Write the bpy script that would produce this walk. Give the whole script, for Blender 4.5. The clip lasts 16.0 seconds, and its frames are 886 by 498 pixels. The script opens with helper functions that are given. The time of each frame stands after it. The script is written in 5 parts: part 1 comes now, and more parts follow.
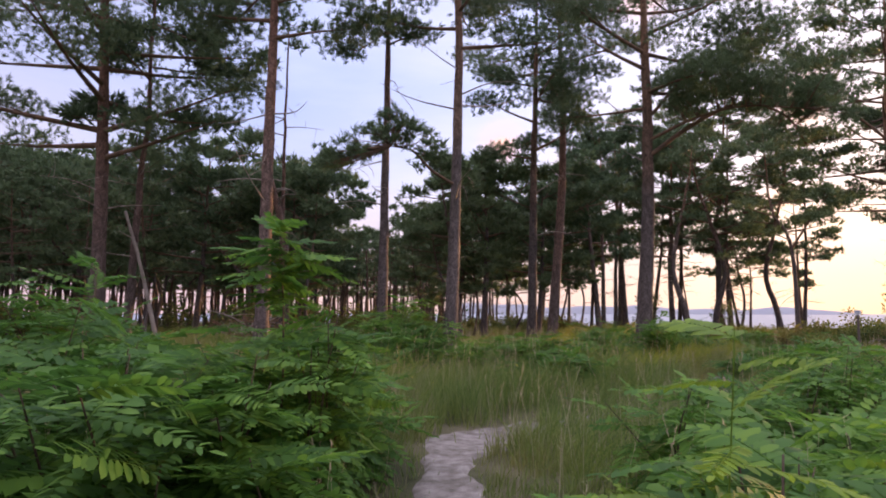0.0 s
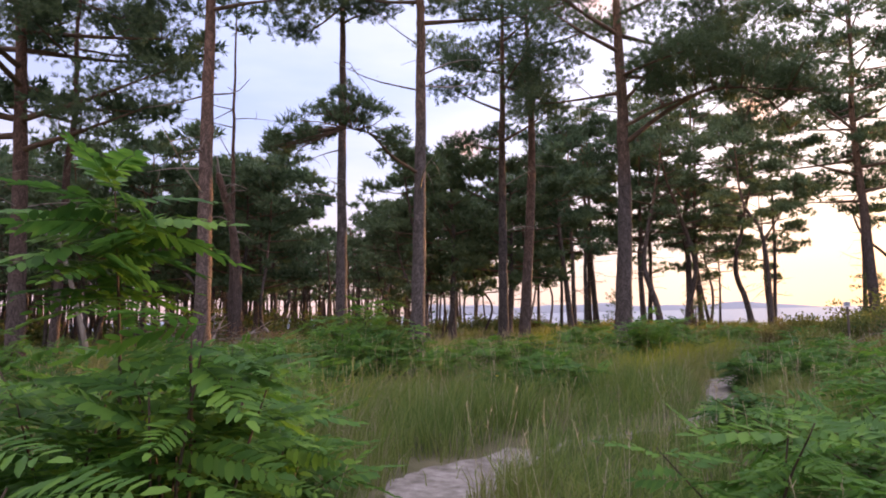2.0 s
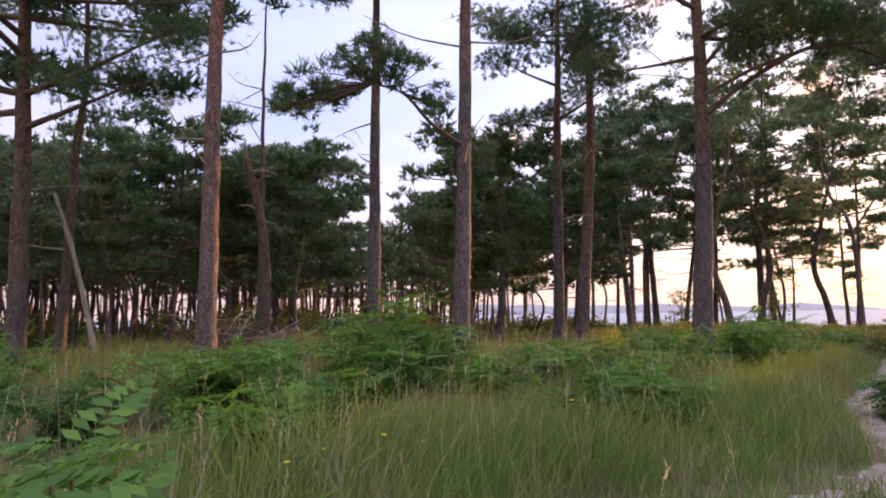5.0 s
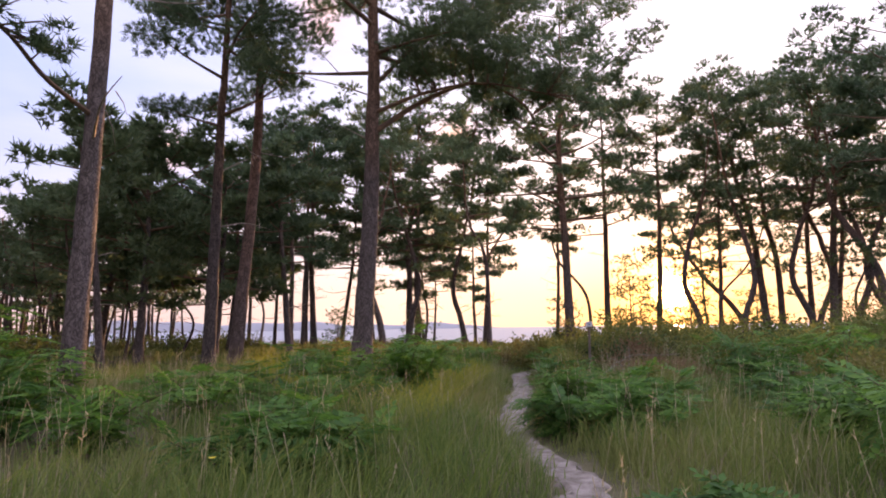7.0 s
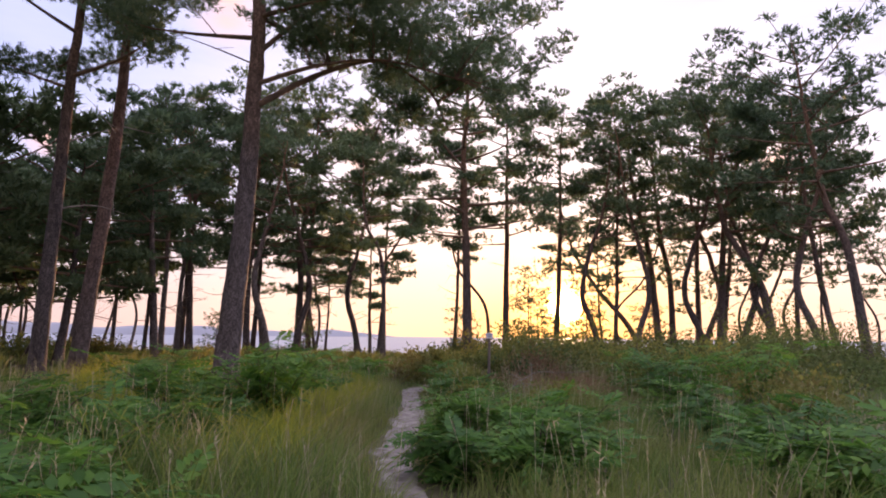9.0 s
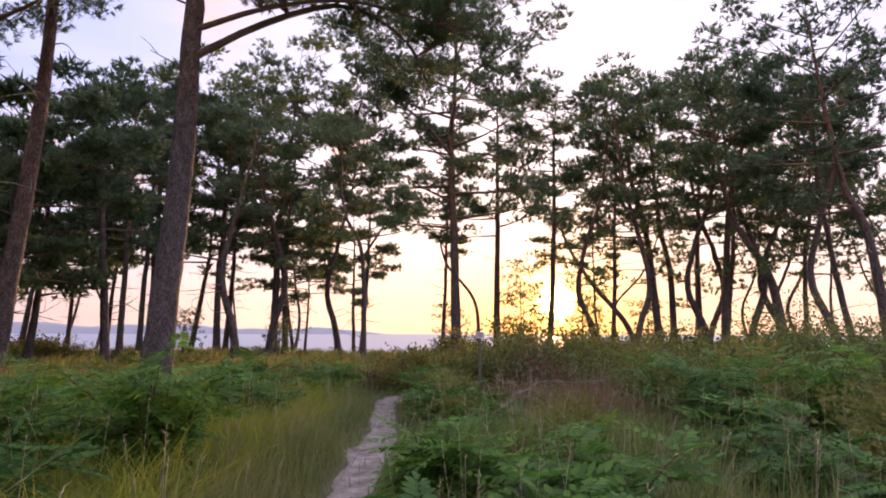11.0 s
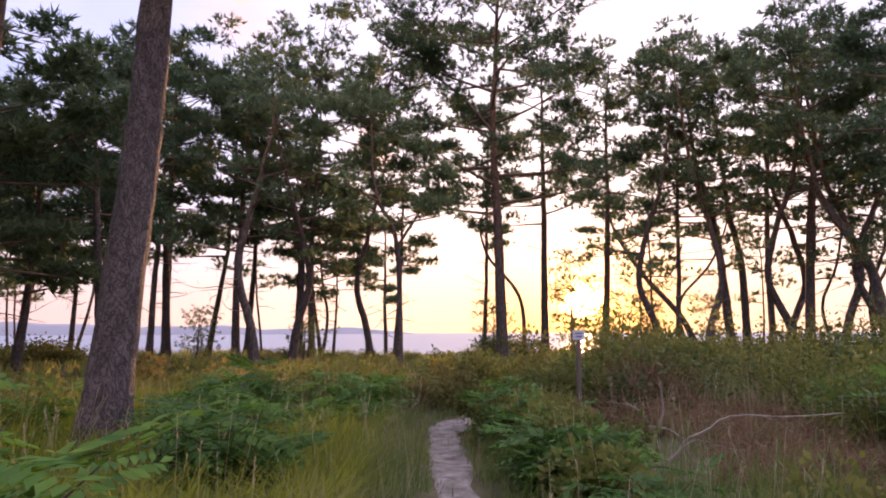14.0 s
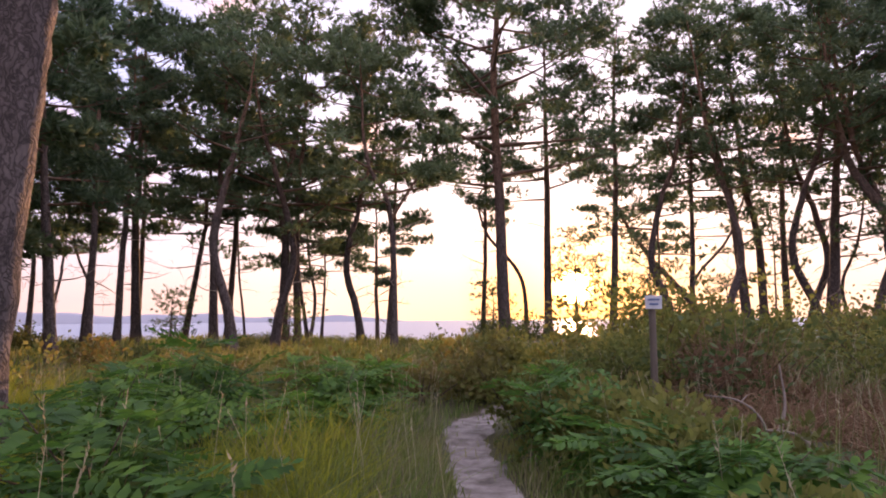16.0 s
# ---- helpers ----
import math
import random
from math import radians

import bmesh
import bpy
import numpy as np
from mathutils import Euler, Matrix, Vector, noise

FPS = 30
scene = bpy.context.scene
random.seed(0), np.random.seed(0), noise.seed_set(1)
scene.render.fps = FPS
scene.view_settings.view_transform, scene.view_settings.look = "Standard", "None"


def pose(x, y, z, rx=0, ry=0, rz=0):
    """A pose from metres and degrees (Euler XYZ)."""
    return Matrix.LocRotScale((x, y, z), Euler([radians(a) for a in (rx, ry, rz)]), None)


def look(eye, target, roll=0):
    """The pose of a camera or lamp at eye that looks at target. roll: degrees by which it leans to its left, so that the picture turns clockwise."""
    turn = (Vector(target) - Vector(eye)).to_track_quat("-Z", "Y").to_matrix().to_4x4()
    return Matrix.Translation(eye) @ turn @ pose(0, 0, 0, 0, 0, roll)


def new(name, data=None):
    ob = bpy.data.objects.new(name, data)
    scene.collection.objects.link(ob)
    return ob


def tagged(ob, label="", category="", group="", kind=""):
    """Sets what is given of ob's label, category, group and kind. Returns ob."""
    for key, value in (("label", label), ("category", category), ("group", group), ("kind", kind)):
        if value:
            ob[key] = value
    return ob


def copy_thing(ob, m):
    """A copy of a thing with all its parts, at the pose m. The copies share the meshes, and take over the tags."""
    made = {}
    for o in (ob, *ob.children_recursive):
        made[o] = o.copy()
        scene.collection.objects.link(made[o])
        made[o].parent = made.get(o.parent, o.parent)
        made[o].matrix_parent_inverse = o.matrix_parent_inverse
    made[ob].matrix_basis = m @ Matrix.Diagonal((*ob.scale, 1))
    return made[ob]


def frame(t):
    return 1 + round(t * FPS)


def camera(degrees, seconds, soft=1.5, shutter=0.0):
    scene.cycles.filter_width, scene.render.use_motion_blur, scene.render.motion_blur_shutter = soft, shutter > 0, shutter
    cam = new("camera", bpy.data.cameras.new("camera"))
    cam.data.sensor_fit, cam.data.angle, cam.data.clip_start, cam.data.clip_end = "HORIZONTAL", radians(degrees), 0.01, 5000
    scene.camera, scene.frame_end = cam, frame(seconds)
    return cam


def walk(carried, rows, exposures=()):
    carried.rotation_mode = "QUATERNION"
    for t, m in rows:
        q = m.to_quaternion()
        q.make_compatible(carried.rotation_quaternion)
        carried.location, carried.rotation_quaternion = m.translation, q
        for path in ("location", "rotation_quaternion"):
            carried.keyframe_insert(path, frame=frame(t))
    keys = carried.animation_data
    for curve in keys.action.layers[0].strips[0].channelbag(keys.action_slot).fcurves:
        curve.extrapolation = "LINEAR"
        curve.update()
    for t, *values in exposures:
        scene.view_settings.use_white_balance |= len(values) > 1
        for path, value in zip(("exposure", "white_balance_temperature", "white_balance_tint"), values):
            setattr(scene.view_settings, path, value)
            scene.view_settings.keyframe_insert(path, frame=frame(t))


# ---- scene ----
# ---- camera ----
cam = camera(68.93, 16.0, soft=1.9)
ROWS = [
    (0.0, -0.036, 0.022, 1.496, -0.13, 5.66, -0.05),
    (0.5, -0.050, 0.477, 1.485, -0.59, 5.69, -0.03),
    (1.0, -0.064, 0.930, 1.472, -0.93, 5.75, 0.24),
    (1.5, -0.033, 1.384, 1.485, -1.58, 5.65, 0.46),
    (2.0, -0.010, 1.843, 1.501, -3.11, 5.79, 1.34),
    (2.5, 0.049, 2.289, 1.490, -3.80, 5.55, 1.44),
    (3.0, 0.082, 2.741, 1.484, -3.77, 5.39, 1.69),
    (5.5, 0.109, 4.997, 1.472, 1.52, 5.96, 0.75),
    (6.0, 0.153, 5.427, 1.479, -11.10, 6.28, 1.66),
    (6.5, 0.262, 5.831, 1.486, -20.62, 6.41, 1.33),
    (7.0, 0.440, 6.224, 1.488, -28.65, 6.93, 0.83),
    (7.5, 0.700, 6.629, 1.483, -31.01, 6.91, -0.14),
    (8.0, 1.010, 7.054, 1.474, -34.03, 7.29, -1.03),
    (8.5, 1.388, 7.500, 1.478, -36.21, 7.71, -1.08),
    (9.0, 1.820, 7.975, 1.490, -37.63, 7.72, -0.59),
    (9.5, 2.282, 8.498, 1.507, -38.71, 7.58, -0.12),
    (12.0, 4.655, 11.376, 1.584, -37.81, 7.23, -0.34),
    (12.5, 5.012, 12.003, 1.592, -36.88, 7.20, -0.33),
    (13.0, 5.296, 12.682, 1.582, -36.27, 7.23, -0.17),
    (13.5, 5.546, 13.399, 1.579, -35.92, 7.36, -0.03),
    (14.0, 5.823, 14.102, 1.575, -35.98, 7.37, 0.22),
    (14.5, 6.181, 14.763, 1.561, -36.20, 7.21, 1.08),
    (15.0, 6.518, 15.430, 1.490, -36.52, 7.01, 1.62),
    (15.5, 6.897, 16.057, 1.421, -36.58, 6.55, 1.16),
    (16.0, 7.245, 16.668, 1.348, -36.85, 6.26, 0.46),
]
EXPOSURE = 1.07
walk(cam, [(t, pose(x, y, z, 90 + pitch, roll, yaw)) for t, x, y, z, yaw, pitch, roll in ROWS],
     [(0.0, EXPOSURE + 0.14, 7200, 27), (2.0, EXPOSURE + 0.29, 7250, 26), (3.0, EXPOSURE + 0.36, 7250, 26), (5.5, EXPOSURE + 0.32, 7300, 29), (8.5, EXPOSURE - 0.02, 7080, 30), (12.0, EXPOSURE + 0.03, 7150, 35), (16.0, EXPOSURE + 0.18, 7200, 37)])

# ---- sky and sun ----
SUN_AZ, SUN_EL = 48.3, 2.7          # degrees from +y towards +x, and above the sea
SUN_DIR = Vector((math.sin(radians(SUN_AZ)) * math.cos(radians(SUN_EL)),
                  math.cos(radians(SUN_AZ)) * math.cos(radians(SUN_EL)), math.sin(radians(SUN_EL))))

world = bpy.data.worlds.new("evening_sky")
scene.world = world
world.use_nodes = True
wt = world.node_tree
wt.nodes.clear()


def wnode(kind, **kw):
    n = wt.nodes.new(kind)
    for k, v in kw.items():
        n.inputs[k].default_value = v
    return n


def wmath(op, a, b=0.0, c=0.0):
    n = wt.nodes.new("ShaderNodeMath")
    n.operation = op
    for sock, v in zip(n.inputs, (a, b, c)):
        if hasattr(v, "links"):
            wt.links.new(v, sock)
        else:
            sock.default_value = v
    return n.outputs[0]


def wramp(fac, stops):
    r = wt.nodes.new("ShaderNodeValToRGB")
    while len(r.color_ramp.elements) < len(stops):
        r.color_ramp.elements.new(0.5)
    for e, (p, c) in zip(r.color_ramp.elements, stops):
        e.position, e.color = p, (*c, 1)
    wt.links.new(fac, r.inputs[0])
    return r.outputs[0]


def wmix(fac, a, b, blend="MIX"):
    n = wt.nodes.new("ShaderNodeMix")
    n.data_type, n.blend_type = "RGBA", blend
    for sock, v in ((n.inputs[0], fac), (n.inputs[6], a), (n.inputs[7], b)):
        if hasattr(v, "links"):
            wt.links.new(v, sock)
        elif isinstance(v, tuple):
            sock.default_value = (*v, 1)
        else:
            sock.default_value = v
    return n.outputs[2]


def wdot(direction):
    n = wt.nodes.new("ShaderNodeVectorMath")
    n.operation = "DOT_PRODUCT"
    wt.links.new(w_dir, n.inputs[0])
    n.inputs[1].default_value = direction
    return n.outputs["Value"]


w_out = wnode("ShaderNodeOutputWorld")
w_sky = wt.nodes.new("ShaderNodeTexSky")
w_sky.sky_type = "NISHITA"
w_sky.sun_disc = False
w_sky.sun_elevation = radians(SUN_EL)
w_sky.sun_rotation = radians(SUN_AZ)
w_sky.altitude, w_sky.air_density, w_sky.dust_density, w_sky.ozone_density = 0, 1.0, 2.0, 1.5
w_bg = wnode("ShaderNodeBackground", Strength=0.12)
wt.links.new(w_sky.outputs[0], w_bg.inputs[0])
# a thin high veil over the clear sky: lavender away from the sun, warm white towards it
w_dir = wnode("ShaderNodeTexCoord").outputs["Generated"]
w_sep = wt.nodes.new("ShaderNodeSeparateXYZ")
wt.links.new(w_dir, w_sep.inputs[0])
towards = wmath("MAXIMUM", wdot(SUN_DIR), 0.0)
veil = wramp(towards, [(0.0, (0.38, 0.41, 0.52)), (0.45, (0.33, 0.41, 0.60)), (0.72, (0.44, 0.50, 0.66)), (0.88, (0.60, 0.61, 0.67)), (0.985, (0.84, 0.78, 0.70))])
# as under any thin cloud, the vault overhead is brighter than the sky low down
veil = wmix(1.0, veil, wramp(w_sep.outputs[2], [(0.14, (1, 1, 1)), (0.34, (0.84, 0.93, 1.06)), (0.48, (0.90, 0.97, 1.06)), (0.80, (2.6, 2.6, 2.5))]), "MULTIPLY")
low = wramp(w_sep.outputs[2], [(0.0, (1, 1, 1)), (0.05, (0.85, 0.85, 0.85)), (0.20, (0.0, 0.0, 0.0))])
glow_low = wramp(towards, [(0.3, (0.44, 0.36, 0.40)), (0.80, (0.57, 0.46, 0.40)), (0.93, (0.69, 0.55, 0.43)), (0.985, (0.90, 0.60, 0.36)), (0.998, (1.0, 0.54, 0.17))])
veil = wmix(low, veil, glow_low)
w_map = wt.nodes.new("ShaderNodeMapping")
w_map.inputs["Scale"].default_value = (2.2, 2.2, 9.0)
wt.links.new(w_dir, w_map.inputs[0])
w_noise = wnode("ShaderNodeTexNoise", Scale=1.6, Detail=5.0, Roughness=0.55)
wt.links.new(w_map.outputs[0], w_noise.inputs["Vector"])
cloud = wramp(w_noise.outputs[0], [(0.38, (0.91, 0.94, 1.0)), (0.64, (1.08, 1.05, 1.03))])
veil = wmix(1.0, veil, cloud, "MULTIPLY")
# small evening clouds that the sun lights orange
for cloud_az, cloud_el, tight, strong in ((30.0, 16.3, 2600.0, 1.0), (11.8, 11.7, 2200.0, 0.75), (17.8, 26.2, 1500.0, 0.55), (5.5, 14.6, 3200.0, 0.6), (65.5, 13.7, 3200.0, 0.6), (28.0, 9.0, 5000.0, 0.5)):
    towards_cloud = (math.sin(radians(cloud_az)) * math.cos(radians(cloud_el)), math.cos(radians(cloud_az)) * math.cos(radians(cloud_el)), math.sin(radians(cloud_el)))
    puff = wmath("MULTIPLY", wmath("POWER", wmath("MAXIMUM", wdot(towards_cloud), 0.0), tight), strong)
    puff = wmath("MULTIPLY", puff, wramp(w_noise.outputs[0], [(0.35, (0.3, 0.3, 0.3)), (0.6, (1, 1, 1))]))
    veil = wmix(puff, veil, (1.0, 0.46, 0.14))
w_veil = wnode("ShaderNodeBackground", Strength=0.95)
wt.links.new(veil, w_veil.inputs[0])
w_mix = wt.nodes.new("ShaderNodeMixShader")
w_mix.inputs[0].default_value = 0.85
wt.links.new(w_bg.outputs[0], w_mix.inputs[1])
wt.links.new(w_veil.outputs[0], w_mix.inputs[2])
# the sun's aureole in the haze
halo = wmath("ADD", wmath("MULTIPLY", wmath("POWER", towards, 9000.0), 160.0), wmath("MULTIPLY", wmath("POWER", towards, 350.0), 1.3))
w_halo = wnode("ShaderNodeBackground", Color=(1.0, 0.50, 0.12, 1))
wt.links.new(halo, w_halo.inputs["Strength"])
w_add = wt.nodes.new("ShaderNodeAddShader")
wt.links.new(w_mix.outputs[0], w_add.inputs[0])
wt.links.new(w_halo.outputs[0], w_add.inputs[1])
wt.links.new(w_add.outputs[0], w_out.inputs[0])

sun = new("sun", bpy.data.lights.new("sun", "SUN"))
sun.data.energy, sun.data.angle, sun.data.color = 3.0, radians(0.6), (1.0, 0.60, 0.28)
sun.matrix_world = look(SUN_DIR * 200, (0, 0, 0))

# ---- materials ----


def material(name):
    m = bpy.data.materials.new(name)
    m.use_nodes = True
    nt = m.node_tree
    nt.nodes.clear()
    out = nt.nodes.new("ShaderNodeOutputMaterial")
    return m, nt, out


def link(nt, a, b):
    nt.links.new(a, b)


def ramp(nt, fac, stops):
    r = nt.nodes.new("ShaderNodeValToRGB")
    while len(r.color_ramp.elements) < len(stops):
        r.color_ramp.elements.new(0.5)
    for e, (p, c) in zip(r.color_ramp.elements, stops):
        e.position, e.color = p, (*c, 1)
    link(nt, fac, r.inputs[0])
    return r.outputs[0]


def noise_tex(nt, vec, scale, detail=4.0, rough=0.55, stretch=None):
    if stretch:
        mp = nt.nodes.new("ShaderNodeMapping")
        mp.inputs["Scale"].default_value = stretch
        link(nt, vec, mp.inputs[0])
        vec = mp.outputs[0]
    n = nt.nodes.new("ShaderNodeTexNoise")
    n.inputs["Scale"].default_value, n.inputs["Detail"].default_value, n.inputs["Roughness"].default_value = scale, detail, rough
    link(nt, vec, n.inputs["Vector"])
    return n.outputs[0]


def mix_col(nt, fac, a, b, blend="MIX"):
    n = nt.nodes.new("ShaderNodeMix")
    n.data_type, n.blend_type = "RGBA", blend
    if hasattr(fac, "links"):
        link(nt, fac, n.inputs[0])
    else:
        n.inputs[0].default_value = fac
    for sock, v in ((n.inputs[6], a), (n.inputs[7], b)):
        if hasattr(v, "links"):
            link(nt, v, sock)
        else:
            sock.default_value = (*v, 1)
    return n.outputs[2]


def foliage(name, dark, mid, light, through_amount, rough=0.55, patch=0.35, patch_to=None):
    """Leaves: colour varies leaf by leaf and in large patches; light passes through them."""
    m, nt, out = material(name)
    geo = nt.nodes.new("ShaderNodeNewGeometry")
    info = nt.nodes.new("ShaderNodeObjectInfo")
    add = nt.nodes.new("ShaderNodeMath")
    add.operation = "ADD"
    link(nt, geo.outputs["Random Per Island"], add.inputs[0])
    link(nt, info.outputs["Random"], add.inputs[1])
    half = nt.nodes.new("ShaderNodeMath")
    half.operation = "MULTIPLY"
    half.inputs[1].default_value = 0.5
    link(nt, add.outputs[0], half.inputs[0])
    col = ramp(nt, half.outputs[0], [(0.15, dark), (0.5, mid), (0.9, light)])
    if patch_to:
        big = noise_tex(nt, geo.outputs["Position"], patch, 3.0)
        col = mix_col(nt, ramp(nt, big, [(0.50, (0, 0, 0)), (0.74, (1, 1, 1))]), col, patch_to)
    bs = nt.nodes.new("ShaderNodeBsdfPrincipled")
    bs.inputs["Roughness"].default_value = rough
    bs.inputs["Specular IOR Level"].default_value = 0.3
    link(nt, col, bs.inputs["Base Color"])
    tr = nt.nodes.new("ShaderNodeBsdfTranslucent")
    link(nt, col, tr.inputs[0])
    mx = nt.nodes.new("ShaderNodeMixShader")
    mx.inputs[0].default_value = through_amount
    link(nt, bs.outputs[0], mx.inputs[1])
    link(nt, tr.outputs[0], mx.inputs[2])
    link(nt, mx.outputs[0], out.inputs[0])
    return m


def solid(name, stops, scale, rough=0.85, bump=0.3, bump_scale=None, stretch=None, depth=0.02):
    """Noise-coloured matt surface with relief."""
    m, nt, out = material(name)
    co = nt.nodes.new("ShaderNodeTexCoord")
    v = co.outputs["Object"]
    col = ramp(nt, noise_tex(nt, v, scale, 6.0, 0.6, stretch), stops)
    bs = nt.nodes.new("ShaderNodeBsdfPrincipled")
    bs.inputs["Roughness"].default_value = rough
    bs.inputs["Specular IOR Level"].default_value = 0.25
    link(nt, col, bs.inputs["Base Color"])
    bp = nt.nodes.new("ShaderNodeBump")
    bp.inputs["Strength"].default_value, bp.inputs["Distance"].default_value = bump, depth
    link(nt, noise_tex(nt, v, bump_scale or scale * 3, 6.0, 0.65, stretch), bp.inputs["Height"])
    link(nt, bp.outputs[0], bs.inputs["Normal"])
    link(nt, bs.outputs[0], out.inputs[0])
    return m


def bark_material(name, low, high, start, end):
    """Scots pine bark: grey plates below, thin orange bark above."""
    m, nt, out = material(name)
    co = nt.nodes.new("ShaderNodeTexCoord")
    info = nt.nodes.new("ShaderNodeObjectInfo")
    v = co.outputs["Object"]
    sep = nt.nodes.new("ShaderNodeSeparateXYZ")
    link(nt, v, sep.inputs[0])
    wob = nt.nodes.new("ShaderNodeMath")
    wob.operation = "MULTIPLY_ADD"
    wob.inputs[1].default_value = 5.0
    link(nt, noise_tex(nt, v, 1.3, 4.0), wob.inputs[0])
    link(nt, sep.outputs[2], wob.inputs[2])
    rng = nt.nodes.new("ShaderNodeMapRange")
    rng.inputs[1].default_value, rng.inputs[2].default_value = start + 2.5, end + 2.5
    link(nt, wob.outputs[0], rng.inputs[0])
    vor = nt.nodes.new("ShaderNodeTexVoronoi")
    vor.feature = "DISTANCE_TO_EDGE"
    vor.inputs["Scale"].default_value = 17.0
    mp = nt.nodes.new("ShaderNodeMapping")
    mp.inputs["Scale"].default_value = (1, 1, 0.13)
    warp = nt.nodes.new("ShaderNodeVectorMath")
    warp.operation = "MULTIPLY_ADD"
    wn = nt.nodes.new("ShaderNodeTexNoise")
    wn.inputs["Scale"].default_value = 6.0
    link(nt, v, wn.inputs["Vector"])
    link(nt, wn.outputs[1], warp.inputs[0])
    warp.inputs[1].default_value = (0.30, 0.30, 0.30)
    link(nt, v, warp.inputs[2])
    link(nt, warp.outputs[0], mp.inputs[0])
    link(nt, mp.outputs[0], vor.inputs["Vector"])
    crack = ramp(nt, vor.outputs[0], [(0.0, (0.40, 0.40, 0.40)), (0.20, (1, 1, 1))])
    base = mix_col(nt, rng.outputs[0], low, high)
    grain = ramp(nt, noise_tex(nt, v, 9.0, 6.0, 0.65, (1, 1, 0.35)), [(0.3, (0.55, 0.55, 0.55)), (0.7, (1.25, 1.25, 1.25))])
    col = mix_col(nt, 1.0, mix_col(nt, 1.0, base, grain, "MULTIPLY"), crack, "MULTIPLY")
    tone = ramp(nt, info.outputs["Random"], [(0.0, (0.8, 0.8, 0.8)), (1.0, (1.2, 1.2, 1.2))])
    col = mix_col(nt, 1.0, col, tone, "MULTIPLY")
    bs = nt.nodes.new("ShaderNodeBsdfPrincipled")
    bs.inputs["Roughness"].default_value = 0.9
    bs.inputs["Specular IOR Level"].default_value = 0.2
    link(nt, col, bs.inputs["Base Color"])
    bp = nt.nodes.new("ShaderNodeBump")
    bp.inputs["Strength"].default_value, bp.inputs["Distance"].default_value = 0.5, 0.03
    link(nt, crack, bp.inputs["Height"])
    link(nt, bp.outputs[0], bs.inputs["Normal"])
    link(nt, bs.outputs[0], out.inputs[0])
    return m


BARK = bark_material("pine_bark", (0.150, 0.122, 0.112), (0.27, 0.155, 0.095), 4.5, 11.0)
BARK_RED = bark_material("red_pine_bark", (0.160, 0.122, 0.108), (0.27, 0.150, 0.105), 2.0, 9.0)
LIMB_BARK = solid("limb_bark", [(0.3, (0.09, 0.065, 0.05)), (0.7, (0.22, 0.13, 0.08))], 5.0, 0.9, 0.5, 14.0)
DEADWOOD = solid("weathered_deadwood", [(0.3, (0.17, 0.135, 0.11)), (0.7, (0.38, 0.32, 0.265))], 8.0, 0.85, 0.4, 30.0, (1, 1, 0.3))
NEEDLES = foliage("pine_needles", (0.066, 0.112, 0.058), (0.104, 0.162, 0.078), (0.155, 0.205, 0.092), 0.42)
LOCUST = foliage("locust_leaf", (0.038, 0.110, 0.022), (0.070, 0.182, 0.030), (0.145, 0.290, 0.040), 0.47, 0.62)
LOCUST_YOUNG = foliage("young_locust_leaf", (0.11, 0.20, 0.026), (0.17, 0.285, 0.034), (0.25, 0.38, 0.048), 0.5, 0.55)
SHRUB = foliage("shrub_leaf", (0.052, 0.088, 0.026), (0.090, 0.130, 0.036), (0.16, 0.185, 0.055), 0.42, 0.7, 0.3, (0.085, 0.080, 0.025))
OLIVE = foliage("olive_shrub_leaf", (0.095, 0.115, 0.028), (0.155, 0.180, 0.042), (0.26, 0.255, 0.065), 0.5, 0.65, 0.5, (0.16, 0.115, 0.04))
GRASS = foliage("meadow_grass", (0.078, 0.145, 0.034), (0.150, 0.222, 0.056), (0.360, 0.380, 0.150), 0.5, 0.65, 0.22, (0.33, 0.265, 0.095))
GRASS_LONG = foliage("long_green_grass", (0.085, 0.145, 0.030), (0.150, 0.215, 0.044), (0.25, 0.29, 0.070), 0.55, 0.55)
# low sunlight on grass, put into a brighter, yellower leaf colour
GRASS_SUN_TINT = foliage("sun_tinted_grass", (0.21, 0.25, 0.030), (0.36, 0.38, 0.045), (0.54, 0.50, 0.080), 0.62, 0.55)
DRY = foliage("dry_grass", (0.24, 0.205, 0.115), (0.34, 0.295, 0.175), (0.46, 0.405, 0.255), 0.35, 0.7)
BROWN = foliage("withered_brush", (0.16, 0.085, 0.045), (0.25, 0.145, 0.078), (0.36, 0.235, 0.135), 0.25, 0.8)
YELLOW = foliage("yellow_petal", (0.55, 0.42, 0.03), (0.65, 0.50, 0.04), (0.75, 0.60, 0.06), 0.2)
STEM = solid("shrub_stem", [(0.3, (0.05, 0.035, 0.025)), (0.7, (0.12, 0.085, 0.055))], 12.0, 0.8, 0.3)
SAND = solid("trodden_sand", [(0.32, (0.11, 0.092, 0.072)), (0.5, (0.22, 0.190, 0.165)), (0.68, (0.33, 0.295, 0.265))], 5.0, 0.95, 0.45, 24.0, None, 0.035)
POST_WOOD = solid("grey_post_wood", [(0.3, (0.10, 0.08, 0.062)), (0.7, (0.20, 0.165, 0.135))], 6.0, 0.85, 0.3, 40.0, (1, 1, 0.15))
PLATE = solid("pale_blue_plate", [(0.3, (0.55, 0.58, 0.62)), (0.7, (0.66, 0.68, 0.72))], 9.0, 0.4, 0.05)
PLATE_MARK = solid("blue_mark", [(0.3, (0.10, 0.16, 0.30)), (0.7, (0.14, 0.20, 0.36))], 9.0, 0.4, 0.05)
SOIL = solid("meadow_soil", [(0.3, (0.055, 0.060, 0.026)), (0.5, (0.085, 0.080, 0.038)), (0.75, (0.15, 0.125, 0.075))], 0.9, 0.95, 0.6, 8.0, None, 0.05)

